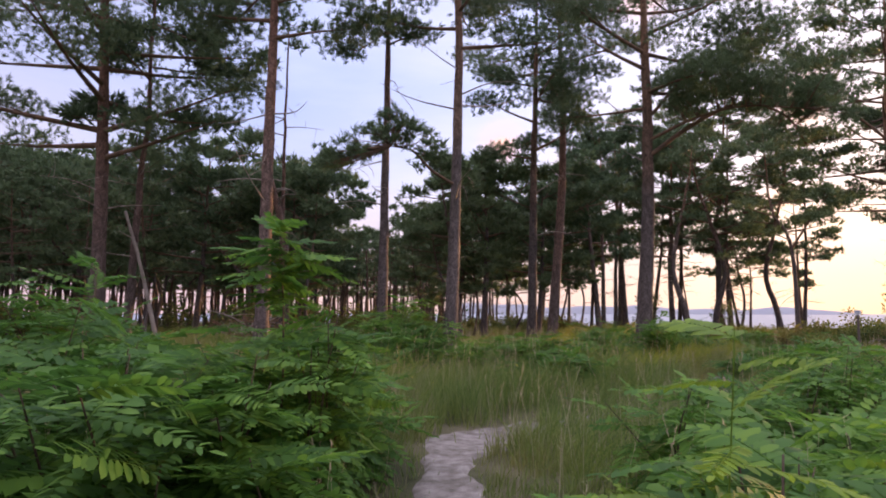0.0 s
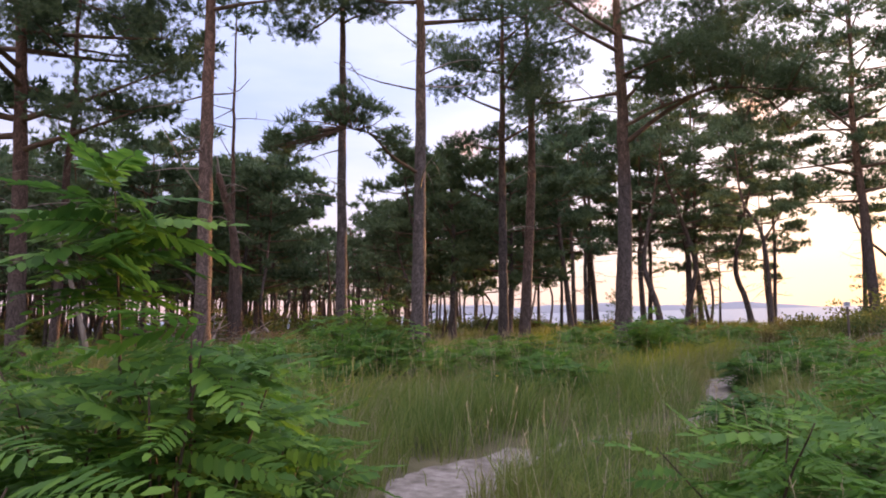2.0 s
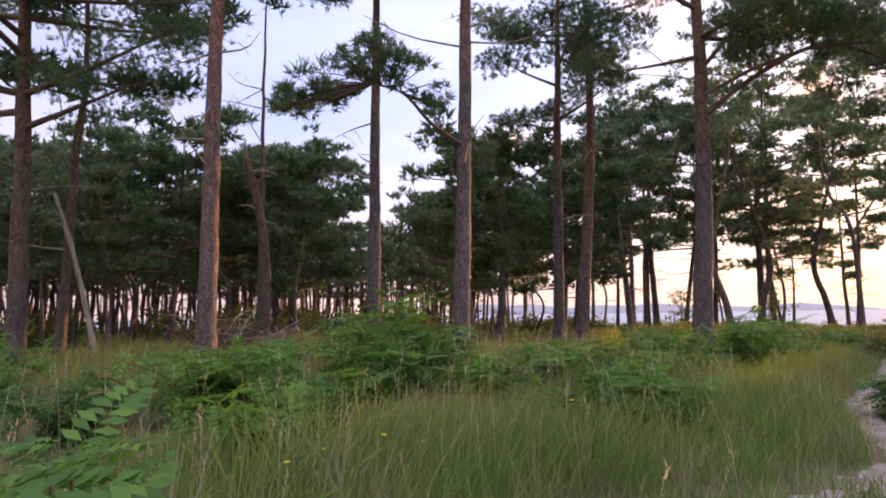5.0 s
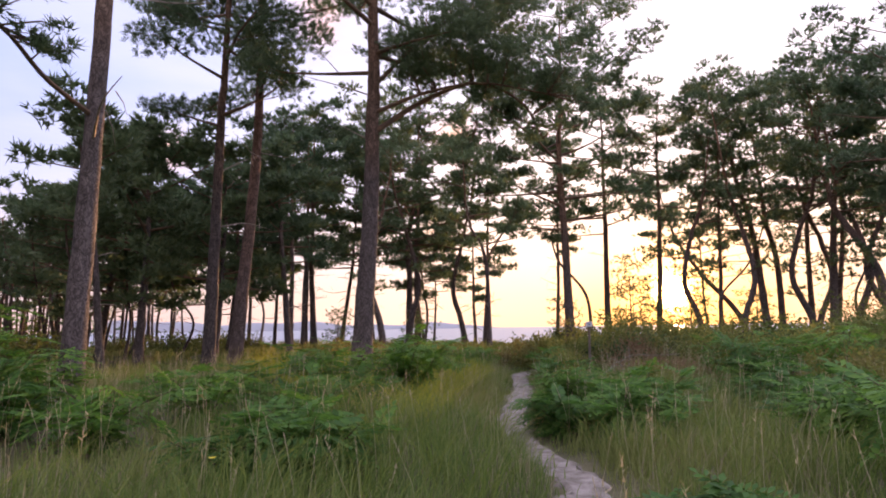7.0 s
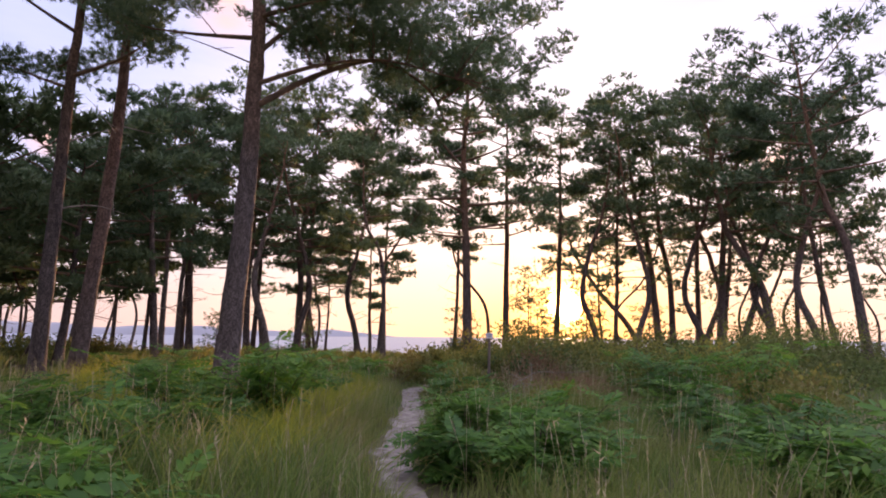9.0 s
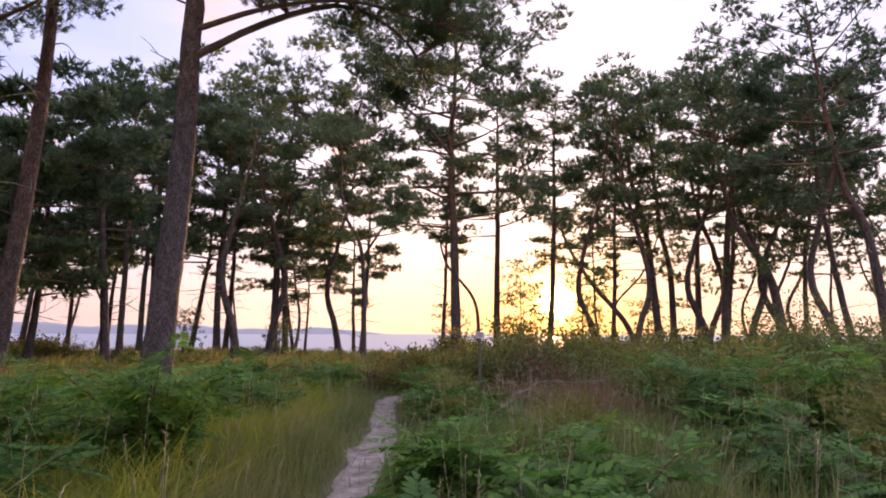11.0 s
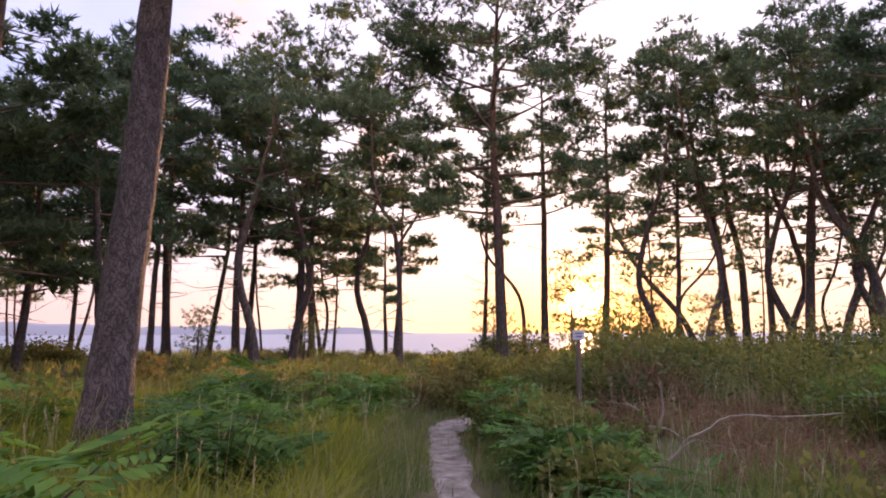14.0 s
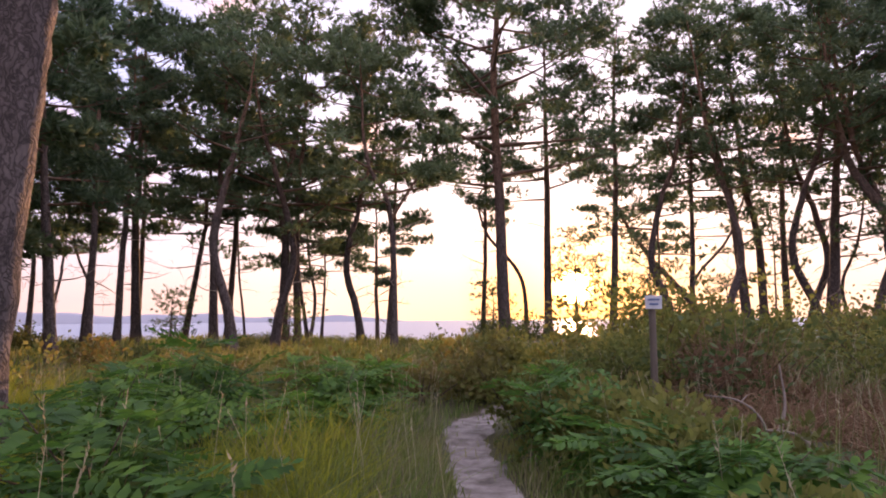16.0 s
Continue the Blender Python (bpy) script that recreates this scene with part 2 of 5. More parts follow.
m_sea, nt_sea, out_sea = material("evening_sea")
sea_bs = nt_sea.nodes.new("ShaderNodeBsdfPrincipled")
sea_bs.inputs["Base Color"].default_value = (0.17, 0.21, 0.26, 1)
sea_bs.inputs["Roughness"].default_value = 0.38
sea_bs.inputs["IOR"].default_value = 1.33
sea_co = nt_sea.nodes.new("ShaderNodeTexCoord")
sea_bp = nt_sea.nodes.new("ShaderNodeBump")
sea_bp.inputs["Strength"].default_value, sea_bp.inputs["Distance"].default_value = 0.6, 0.25
link(nt_sea, noise_tex(nt_sea, sea_co.outputs["Object"], 0.8, 5.0, 0.6), sea_bp.inputs["Height"])
link(nt_sea, sea_bp.outputs[0], sea_bs.inputs["Normal"])
link(nt_sea, sea_bs.outputs[0], out_sea.inputs[0])
SEA = m_sea
# distance haze is mixed into the headland's pale blue-grey base colour
HAZED_HILL = solid("haze_tinted_headland", [(0.3, (0.25, 0.255, 0.28)), (0.7, (0.31, 0.31, 0.33))], 0.004, 1.0, 0.0)

# ---- mesh helpers ----


def mesh_np(name, verts, tris, mat, smooth=False):
    v, f = np.asarray(verts, np.float32), np.asarray(tris, np.int32)
    me = bpy.data.meshes.new(name)
    me.vertices.add(len(v))
    me.vertices.foreach_set("co", v.ravel())
    me.loops.add(f.size)
    me.loops.foreach_set("vertex_index", f.ravel())
    me.polygons.add(len(f))
    me.polygons.foreach_set("loop_start", np.arange(0, f.size, 3, dtype=np.int32))
    me.polygons.foreach_set("loop_total", np.full(len(f), 3, np.int32))
    if smooth:
        me.polygons.foreach_set("use_smooth", np.ones(len(f), bool))
    me.materials.append(mat)
    me.update(calc_edges=True)
    return me


def part(name, me, parent, label=""):
    ob = new(name, me)
    ob.parent = parent
    return tagged(ob, label)


class Soup:
    """Collects triangles of one part."""

    def __init__(self):
        self.v, self.f, self.n = [], [], 0

    def add(self, v, f):
        self.v.append(np.asarray(v, np.float32))
        self.f.append(np.asarray(f, np.int32) + self.n)
        self.n += len(v)

    def mesh(self, name, mat, smooth=False):
        return mesh_np(name, np.concatenate(self.v), np.concatenate(self.f), mat, smooth)


def tube(points, radii, sides=6, rough=0.0, rng=None):
    """A round limb along points; its end is closed."""
    p = np.asarray(points, float)
    r = np.asarray(radii, float)
    k = len(p)
    d = np.gradient(p, axis=0)
    d /= np.linalg.norm(d, axis=1)[:, None] + 1e-9
    up = np.array([1.0, 0, 0]) if abs(d[0, 0]) < 0.8 else np.array([0, 1.0, 0])
    a = np.cross(d, up)
    a /= np.linalg.norm(a, axis=1)[:, None] + 1e-9
    b = np.cross(d, a)
    ang = np.arange(sides) * 2 * math.pi / sides
    rr = r[:, None] * np.ones(sides)
    if rough and rng is not None:
        rr = rr * (1 + rough * rng.normal(size=(k, sides)))
    v = p[:, None, :] + rr[..., None] * (np.cos(ang)[None, :, None] * a[:, None, :] + np.sin(ang)[None, :, None] * b[:, None, :])
    v = np.concatenate([v.reshape(-1, 3), p[-1:] + d[-1:] * r[-1]])
    i, j = np.meshgrid(np.arange(k - 1), np.arange(sides), indexing="ij")
    q = (i * sides + j).ravel()
    q2 = (i * sides + (j + 1) % sides).ravel()
    f = np.concatenate([np.stack([q, q2, q2 + sides], 1), np.stack([q, q2 + sides, q + sides], 1)])
    last = (k - 1) * sides + np.arange(sides)
    cap = np.stack([last, np.roll(last, -1), np.full(sides, len(v) - 1)], 1)
    return v, np.concatenate([f, cap])


def spline(points, n):
    """A smooth line through a few points."""
    p = np.asarray(points, float)
    t = np.linspace(0, len(p) - 1, n)
    q = np.concatenate([[2 * p[0] - p[1]], p, [2 * p[-1] - p[-2]]])
    i = np.minimum(t.astype(int), len(p) - 2)
    u = (t - i)[:, None]
    a, b, c, d = q[i], q[i + 1], q[i + 2], q[i + 3]
    return 0.5 * (2 * b + (c - a) * u + (2 * a - 5 * b + 4 * c - d) * u ** 2 + (3 * b - a - 3 * c + d) * u ** 3)


def smooth01(x):
    x = np.clip(x, 0, 1)
    return x * x * (3 - 2 * x)


def shore(x, y):
    """How far a place lies towards the sea."""
    return 0.64 * np.asarray(x) + 0.77 * np.asarray(y)


def ground_z(x, y):
    x, y = np.asarray(x, float), np.asarray(y, float)
    z = 0.05 * np.sin(x * 0.55 + 1.3) * np.cos(y * 0.42) + 0.03 * np.sin(x * 1.7 + y * 1.1)
    far = smooth01((np.hypot(x - 3, y - 9) - 10) / 14)
    z = z + far * (0.14 * np.sin(x * 0.21 + 0.4) * np.sin(y * 0.17 + 1.0) + 0.10)
    z = z + 0.42 * np.exp(-((x + 4) ** 2 + (y - 19) ** 2) / 60.0)
    z = z + 0.22 * np.exp(-((shore(x, y) - 46) / 5.0) ** 2) * (0.6 + 0.4 * np.sin(0.3 * x - 0.2 * y))
    return z - 7.0 * smooth01((shore(x, y) - 57) / 22)


TRAIL = spline([(0.0, -6.0), (0.0, 0.0), (0.0, 3.5), (0.02, 5.7), (0.15, 7.4), (1.0, 8.8), (2.6, 9.6), (3.95, 10.4), (4.75, 11.5), (5.7, 13.7),
                (7.2, 16.0), (8.9, 18.1), (10.9, 21.0), (12.0, 22.6), (13.2, 23.7), (14.9, 24.2), (17.0, 24.4)], 220)


def trail_distance(x, y):
    p = np.stack([np.asarray(x, float), np.asarray(y, float)], 1)
    best = np.full(len(p), 1e9)
    for q in TRAIL:
        best = np.minimum(best, (p[:, 0] - q[0]) ** 2 + (p[:, 1] - q[1]) ** 2)
    return np.sqrt(best)


# ---- ground, path, sea, headland ----
def axis(lo, hi, fine, ends):
    mid = np.arange(lo, hi + 1e-6, fine)
    return np.concatenate([-np.array(ends[0])[::-1], mid, np.array(ends[1])])


gx = axis(-20, 60, 0.5, ([24, 30, 40, 60, 100, 200, 500, 1200, 3500], [64, 70, 80, 100, 150, 300, 800, 1800, 3500]))
gy = axis(-8, 76, 0.5, ([12, 18, 30, 60, 120, 300, 900, 3500], [80, 86, 96, 120, 180, 400, 1000, 3500]))
GX, GY = np.meshgrid(gx, gy, indexing="ij")
GZ = ground_z(GX, GY)
dist = trail_distance(GX.ravel(), GY.ravel()).reshape(GX.shape)
GZ = GZ - 0.06 * np.exp(-(dist / 0.45) ** 2)
nx, ny = len(gx), len(gy)
ii, jj = np.meshgrid(np.arange(nx - 1), np.arange(ny - 1), indexing="ij")
q = (ii * ny + jj).ravel()
gtris = np.concatenate([np.stack([q, q + ny, q + ny + 1], 1), np.stack([q, q + ny + 1, q + 1], 1)])
ground = new("ground", mesh_np("ground", np.stack([GX.ravel(), GY.ravel(), GZ.ravel()], 1), gtris, SOIL, True))
tagged(ground, "brown-green meadow soil falling away to the shore", "ground", kind="structure")

rng = np.random.default_rng(5)
side = np.gradient(TRAIL, axis=0)
side = np.stack([side[:, 1], -side[:, 0]], 1) / np.linalg.norm(side, axis=1)[:, None]
cols = np.linspace(-1, 1, 9)
wid = 0.28 + 0.32 * np.exp(-((TRAIL[:, 1] - 8.0) / 0.8) ** 2) + 0.06 * np.sin(np.arange(220) * 0.35) + 0.04 * np.sin(np.arange(220) * 0.9 + 1)
wid = np.where((TRAIL[:, 0] > 4.5) & (TRAIL[:, 0] < 6.6), 0.22, wid)
wid = np.where((TRAIL[:, 0] > 1.35) & (TRAIL[:, 0] < 3.5) & (TRAIL[:, 1] > 8.6) & (TRAIL[:, 1] < 10.5), 0.10, wid)
pv = TRAIL[:, None, :] + side[:, None, :] * (cols[None, :] * wid[:, None])[..., None]
pv = pv + 0.006 * rng.normal(size=pv.shape) + (side * (0.035 * rng.normal(size=220))[:, None])[:, None, :] * (np.abs(cols) > 0.7)[None, :, None]
pz = ground_z(pv[..., 0], pv[..., 1]) - 0.06 * np.exp(-((cols * 0.30) / 0.45) ** 2)[None, :] + 0.035 + 0.0015 * rng.normal(size=pv.shape[:2]) - 0.05 * (np.abs(cols) > 0.95)
ii, jj = np.meshgrid(np.arange(219), np.arange(8), indexing="ij")
q = (ii * 9 + jj).ravel()
ptris = np.concatenate([np.stack([q, q + 1, q + 10], 1), np.stack([q, q + 10, q + 9], 1)])
trail = new("sand_path", mesh_np("sand_path", np.concatenate([pv, pz[..., None]], 2).reshape(-1, 3), ptris, SAND, True))
tagged(trail, "narrow trodden path of pale grey sand through grass", "path", kind="structure")

sv = []
for r in (60, 90, 130, 200, 400, 900, 2000, 4600):
    for a in np.linspace(radians(-40), radians(130), 40):
        sv.append((r * math.sin(a), r * math.cos(a), -3.6))
ii, jj = np.meshgrid(np.arange(7), np.arange(39), indexing="ij")
q = (ii * 40 + jj).ravel()
water = new("water", mesh_np("water", sv, np.concatenate([np.stack([q, q + 41, q + 1], 1), np.stack([q, q + 40, q + 41], 1)]), SEA, True))
tagged(water, "calm pale sea reflecting the evening sky", "sea", kind="structure")

hv, hf = [], []
az = np.linspace(radians(1), radians(34), 90)
for i, a in enumerate(az):
    u = (a - az[0]) / (az[-1] - az[0])
    top = (16 + 30 * (1 - u) + 6 * math.sin(u * 17) + 4 * math.sin(u * 41)) * min(1, (1 - u) * 9)
    for r, z in ((2750, -5), (2800, top * 0.7 - 3.6), (2950, top - 3.6), (3200, -5)):
        hv.append((r * math.sin(a), r * math.cos(a), z))
ii, jj = np.meshgrid(np.arange(89), np.arange(3), indexing="ij")
q = (ii * 4 + jj).ravel()
headland = new("backdrop", mesh_np("backdrop", hv, np.concatenate([np.stack([q, q + 1, q + 5], 1), np.stack([q, q + 5, q + 4], 1)]), HAZED_HILL, True))
tagged(headland, "wooded headland across the water with distance haze in its blue-grey colour", "headland", kind="structure")


# ---- pines ----
TALL = "tall pines round the clearing"
MID = "pines on the shore ridge"


def needle_soup(centres, radii, tris, rng, weight=1.0, needles=9, length=0.20, width=0.028, flat=0.36):
    """Tufts of needles filling flattened pads."""
    c, r = np.asarray(centres, float), np.asarray(radii, float)
    share = r ** 1.7 * weight
    counts = np.maximum(2, tris / needles * share / share.sum()).astype(int)
    idx = np.repeat(np.arange(len(c)), counts)
    n = len(idx)
    u = rng.normal(size=(n, 3))
    u /= np.linalg.norm(u, axis=1)[:, None]
    u *= rng.random(n)[:, None] ** 0.45
    pos = c[idx] + u * r[idx][:, None] * np.array([1, 1, flat])
    d = u * np.array([1.0, 1.0, 0.4]) + np.array([0, 0, 0.42]) + 0.35 * rng.normal(size=(n, 3))
    d /= np.linalg.norm(d, axis=1)[:, None]
    nd = np.repeat(d, needles, 0) + 0.55 * rng.normal(size=(n * needles, 3))
    nd /= np.linalg.norm(nd, axis=1)[:, None]
    base = np.repeat(pos, needles, 0) + 0.03 * rng.normal(size=(n * needles, 3))
    s = np.cross(nd, rng.normal(size=nd.shape))
    s /= np.linalg.norm(s, axis=1)[:, None] + 1e-9
    ln = length * (0.7 + 0.6 * rng.random(len(nd)))[:, None]
    v = np.stack([base + s * width / 2, base - s * width / 2, base + nd * ln], 1).reshape(-1, 3)
    return v, np.arange(len(v)).reshape(-1, 3)


def pine_parts(line, height, radius, crown_from, spread, limbs, rng, detail=1.0, dead=3, tops=1.0, extra=(), tris=11500, far=0.5, wobble=0.03):
    """Meshes of a pine whose trunk follows line (offsets, height): trunk, limbs, needle crown."""
    pts = [(0, 0, -0.25)] + [tuple(p) for p in line]
    last = pts[-1]
    if last[2] < height - 0.5:
        prev = pts[-2] if len(pts) > 2 else (0, 0, 0)
        k = (height - last[2]) / max(1.0, last[2] - prev[2]) * 0.5
        pts.append((last[0] + (last[0] - prev[0]) * min(k, 1.0), last[1] + (last[1] - prev[1]) * min(k, 1.0), height))
    n = int(18 + 26 * detail)
    axis_line = spline(pts, n)
    axis_line[:, :2] += np.cumsum(rng.normal(size=(n, 2)) * wobble, 0) * np.linspace(0, 1, n)[:, None]
    h = np.clip(axis_line[:, 2] / height, 0, 1)
    rad = radius * ((1 - h) ** 0.8 * 0.92 + 0.03) * (1 + 0.45 * np.exp(-np.maximum(axis_line[:, 2], 0) / 0.35))
    trunk = Soup()
    trunk.add(*tube(axis_line, rad, int(8 + 8 * detail), 0.035, rng))
    limb_meshes, pads, pad_r, pad_u = [], [], [], []
    # distant crowns are tighter pads with clear sky between them, fullest at the top
    pad_scale = 1.0 if far < 0.25 else 0.80

    def on_trunk(z):
        i = int(np.argmin(np.abs(axis_line[:, 2] - z)))
        return axis_line[i], rad[i]

    ga = rng.random() * 6.28
    for i in range(limbs):
        u = (i + rng.random() * 0.8) / limbs
        z = crown_from + (height - crown_from) * u ** 0.9 * 0.97
        p0, r0 = on_trunk(z)
        ga += 2.4 + 0.6 * rng.normal()
        prof = (0.80 + 0.35 * u) if u < 0.6 else (1.01 - 1.0 * (u - 0.6))
        ln = spread * max(0.22, prof) * (0.65 + 0.6 * rng.random())
        rise = 0.05 + 0.55 * u + 0.12 * rng.normal()
        dirn = np.array([math.cos(ga), math.sin(ga), 0])
        kink = np.array([-dirn[1], dirn[0], 0]) * rng.normal() * 0.22 * ln
        mid = p0 + dirn * ln * 0.5 + kink * 0.6 + np.array([0, 0, ln * rise * 0.35])
        end = p0 + dirn * ln + kink + np.array([0, 0, ln * rise * 0.95])
        path = spline([p0, mid, end], 7)
        steps = 7 if detail > 0.5 else 4
        soup = Soup()
        rl = min(0.55 * r0 + 0.008, 0.018 * ln + 0.02)
        soup.add(*tube(path[:: 6 // (steps - 1)], np.linspace(rl, 0.012, steps), 5 if detail > 0.5 else 4))
        for k in range(int(1 + ln * 0.62)):
            s = 0.35 + 0.65 * rng.random()
            q0 = path[int(s * 6)]
            a2 = ga + rng.normal() * 0.8
            l2 = ln * (0.16 + 0.24 * rng.random())
            tip = q0 + np.array([math.cos(a2) * l2, math.sin(a2) * l2, l2 * (0.15 + 0.5 * rng.random())])
            bow = (q0 + tip) / 2 + 0.08 * rng.normal(size=3)
            if detail > 0.5:
                soup.add(*tube([q0, bow, tip], (0.02, 0.014, 0.006), 3))
            pads.append(tip)
            pad_r.append((0.50 + 0.42 * rng.random() + 0.08 * ln) * pad_scale)
            pad_u.append(u)
        pads.append(end)
        pad_r.append((0.58 + 0.4 * rng.random()) * pad_scale)
        pad_u.append(u)
        limb_meshes.append(("limb", soup))
    for k in range(int(4 * tops)):
        p0, r0 = on_trunk(height * (0.93 + 0.07 * rng.random()))
        pads.append(p0 + rng.normal(size=3) * np.array([0.6, 0.6, 0.35]))
        pad_r.append(0.55 + 0.3 * rng.random())
        pad_u.append(0.9)
    for k in range(dead):
        z = crown_from * (0.45 + 0.55 * rng.random())
        p0, r0 = on_trunk(z)
        a = rng.random() * 6.28
        ln = 0.6 + 1.8 * rng.random()
        tip = p0 + np.array([math.cos(a) * ln, math.sin(a) * ln, ln * (0.1 + 0.3 * rng.normal())])
        soup = Soup()
        soup.add(*tube(spline([p0, (p0 + tip) / 2 + 0.1 * rng.normal(size=3), tip], 6), np.linspace(0.028, 0.006, 6), 4))
        for kk in range(2):
            q0 = p0 + (tip - p0) * (0.5 + 0.3 * kk)
            t2 = q0 + rng.normal(size=3) * 0.3
            soup.add(*tube([q0, (q0 + t2) / 2 + 0.03, t2], (0.012, 0.008, 0.004), 3))
        limb_meshes.append(("dead_limb", soup))
    for line3, r_start, bare, pad_list in extra:
        soup = Soup()
        path = spline(line3, 14)
        soup.add(*tube(path, np.linspace(r_start, r_start * 0.25, 14), 6, 0.04, rng))
        limb_meshes.append(("dead_limb" if bare else "limb", soup))
        for (px, py, pz2, pr) in pad_list:
            for k in range(10):
                q0 = np.array((px, py, pz2)) + rng.normal(size=3) * np.array([pr, pr, pr * 0.35]) * 0.7
                pads.append(q0)
                pad_r.append(pr * (0.42 + 0.32 * rng.random()))
                pad_u.append(0.7)
                near = path[int(np.argmin(np.linalg.norm(path[4:] - q0, axis=1))) + 4]
                soup.add(*tube([near, (near + q0) / 2 + 0.06 * rng.normal(size=3), q0], (0.02, 0.013, 0.006), 3))
    fine = far < 0.25
    crown = needle_soup(pads, pad_r, tris * (3.2 if fine else 1.2 if far < 0.9 else 1.0), rng, 0.75 + 0.4 * np.array(pad_u) if not fine else 1.0, needles=14 if fine else 6, length=0.15 if fine else 0.26 + 0.12 * far, width=0.028 if fine else 0.062 + 0.052 * far, flat=0.42 - 0.1 * far) if pads else None
    return trunk, limb_meshes, crown


def pine(x, y, line, height, radius, crown_from, spread, limbs, seed, label, group="", detail=1.0, split=True, bark=None, **kw):
    rng = np.random.default_rng(seed)
    if group == MID and crown_from > 5.5:
        crown_from, limbs = crown_from * 0.86, int(limbs * 1.15)
    trunk, limb_meshes, crown = pine_parts(line, height, radius, crown_from, spread, limbs, rng, detail, **kw)
    root = new("pine_tree")
    root.location = (x, y, float(ground_z(x, y)))
    tagged(root, label, "pine tree", group)
    bark = bark or BARK
    part("trunk", trunk.mesh("trunk", bark, True), root)
    if split:
        for nm, soup in limb_meshes:
            part(nm, soup.mesh(nm, DEADWOOD if nm == "dead_limb" else LIMB_BARK, True), root)
    else:
        joined = Soup()
        for nm, soup in limb_meshes:
            joined.add(np.concatenate(soup.v), np.concatenate(soup.f))
        if limb_meshes:
            tagged(part("branchwork", joined.mesh("branchwork", LIMB_BARK, True), root), kind="stuff")
    if crown:
        part("crown", mesh_np("crown", crown[0], crown[1], NEEDLES), root, "dark green needle crown")
    return root


NEARLAB = "tall Scots pine with grey-brown plated trunk and high dark crown"
# the large trees that the path passes
pine(-11.4, 21.4, [(-0.03, 0, 3), (-0.05, -0.02, 6.2), (-0.21, -0.11, 12.1)], 20, 0.27, 6.2, 6.8, 38, 11,
     "stout Scots pine with reddish trunk and broad drooping crown", TALL, bark=BARK_RED, dead=4, tris=60000, far=0.1, wobble=0.012)
pine(-11.0, 22.6, [(0.15, 0, 3), (0.3, 0, 7.5)], 15, 0.16, 7.0, 3.2, 12, 12, "slim reddish pine beside a stouter trunk", TALL, bark=BARK_RED)
pine(-4.85, 17.4, [(0.0, 0.0, 2), (0.0, 0.0, 5.3), (0.03, 0.01, 10.0)], 17.5, 0.21, 8.6, 3.2, 17, 13,
     "straight Scots pine with bare red-brown trunk and high crown", TALL, bark=BARK_RED, dead=5, tris=23000, far=0.1, wobble=0.012)
pine(-2.0, 21.2, [(0.03, 0.0, 2.0), (0.07, 0.01, 6.0), (0.13, 0.01, 9.8)], 16.5, 0.19, 10.2, 2.6, 12, 14,
     "slim straight pine with dark bare trunk and sparse twigs", TALL, dead=6, tris=12000, far=0.2, wobble=0.012)
pine(0.2, 18.7, [(0.11, 0.0, 2.6), (0.2, 0.0, 5.6), (0.27, 0.0, 9.0), (0.21, 0.0, 10.8)], 18, 0.205, 8.6, 3.0, 16, 15,
     "pale grey pine with a long bent limb carrying one clump", TALL, dead=5, tris=23000, far=0.1, wobble=0.012,
     extra=[([(0.15, 0, 4.9), (-0.5, -1.0, 5.1), (-1.0, -2.0, 5.4), (-1.5, -2.9, 5.3)], 0.05, False,
             [(-1.2, -2.6, 5.75, 0.42), (-1.9, -3.0, 5.55, 0.40), (-2.7, -3.2, 4.95, 0.36), (-0.5, -2.2, 5.2, 0.30), (-2.3, -3.1, 5.2, 0.40), (-1.5, -2.9, 6.1, 0.26), (-3.0, -3.3, 4.7, 0.24)]),
            ([(0.24, 0, 7.3), (1.2, 0.2, 7.35), (2.1, 0.3, 7.6)], 0.03, True, [])])
pine(3.88, 28.4, [(0.08, -0.02, 2.7), (0.13, -0.02, 5.2), (0.18, -0.02, 8.6), (0.27, -0.04, 11.3)], 18, 0.23, 8.0, 3.4, 20, 16, NEARLAB, TALL, tris=23000, far=0.1, wobble=0.012)
pine(5.15, 30.8, [(0.34, -0.15, 4.0), (0.60, -0.3, 7.2), (0.72, -0.4, 10.0), (0.76, -0.4, 12.5)], 20, 0.275, 10.0, 4.0, 20, 17,
     "Scots pine with leaning red-brown trunk and forked high crown", TALL, bark=BARK_RED, tris=23000, far=0.1, wobble=0.012)
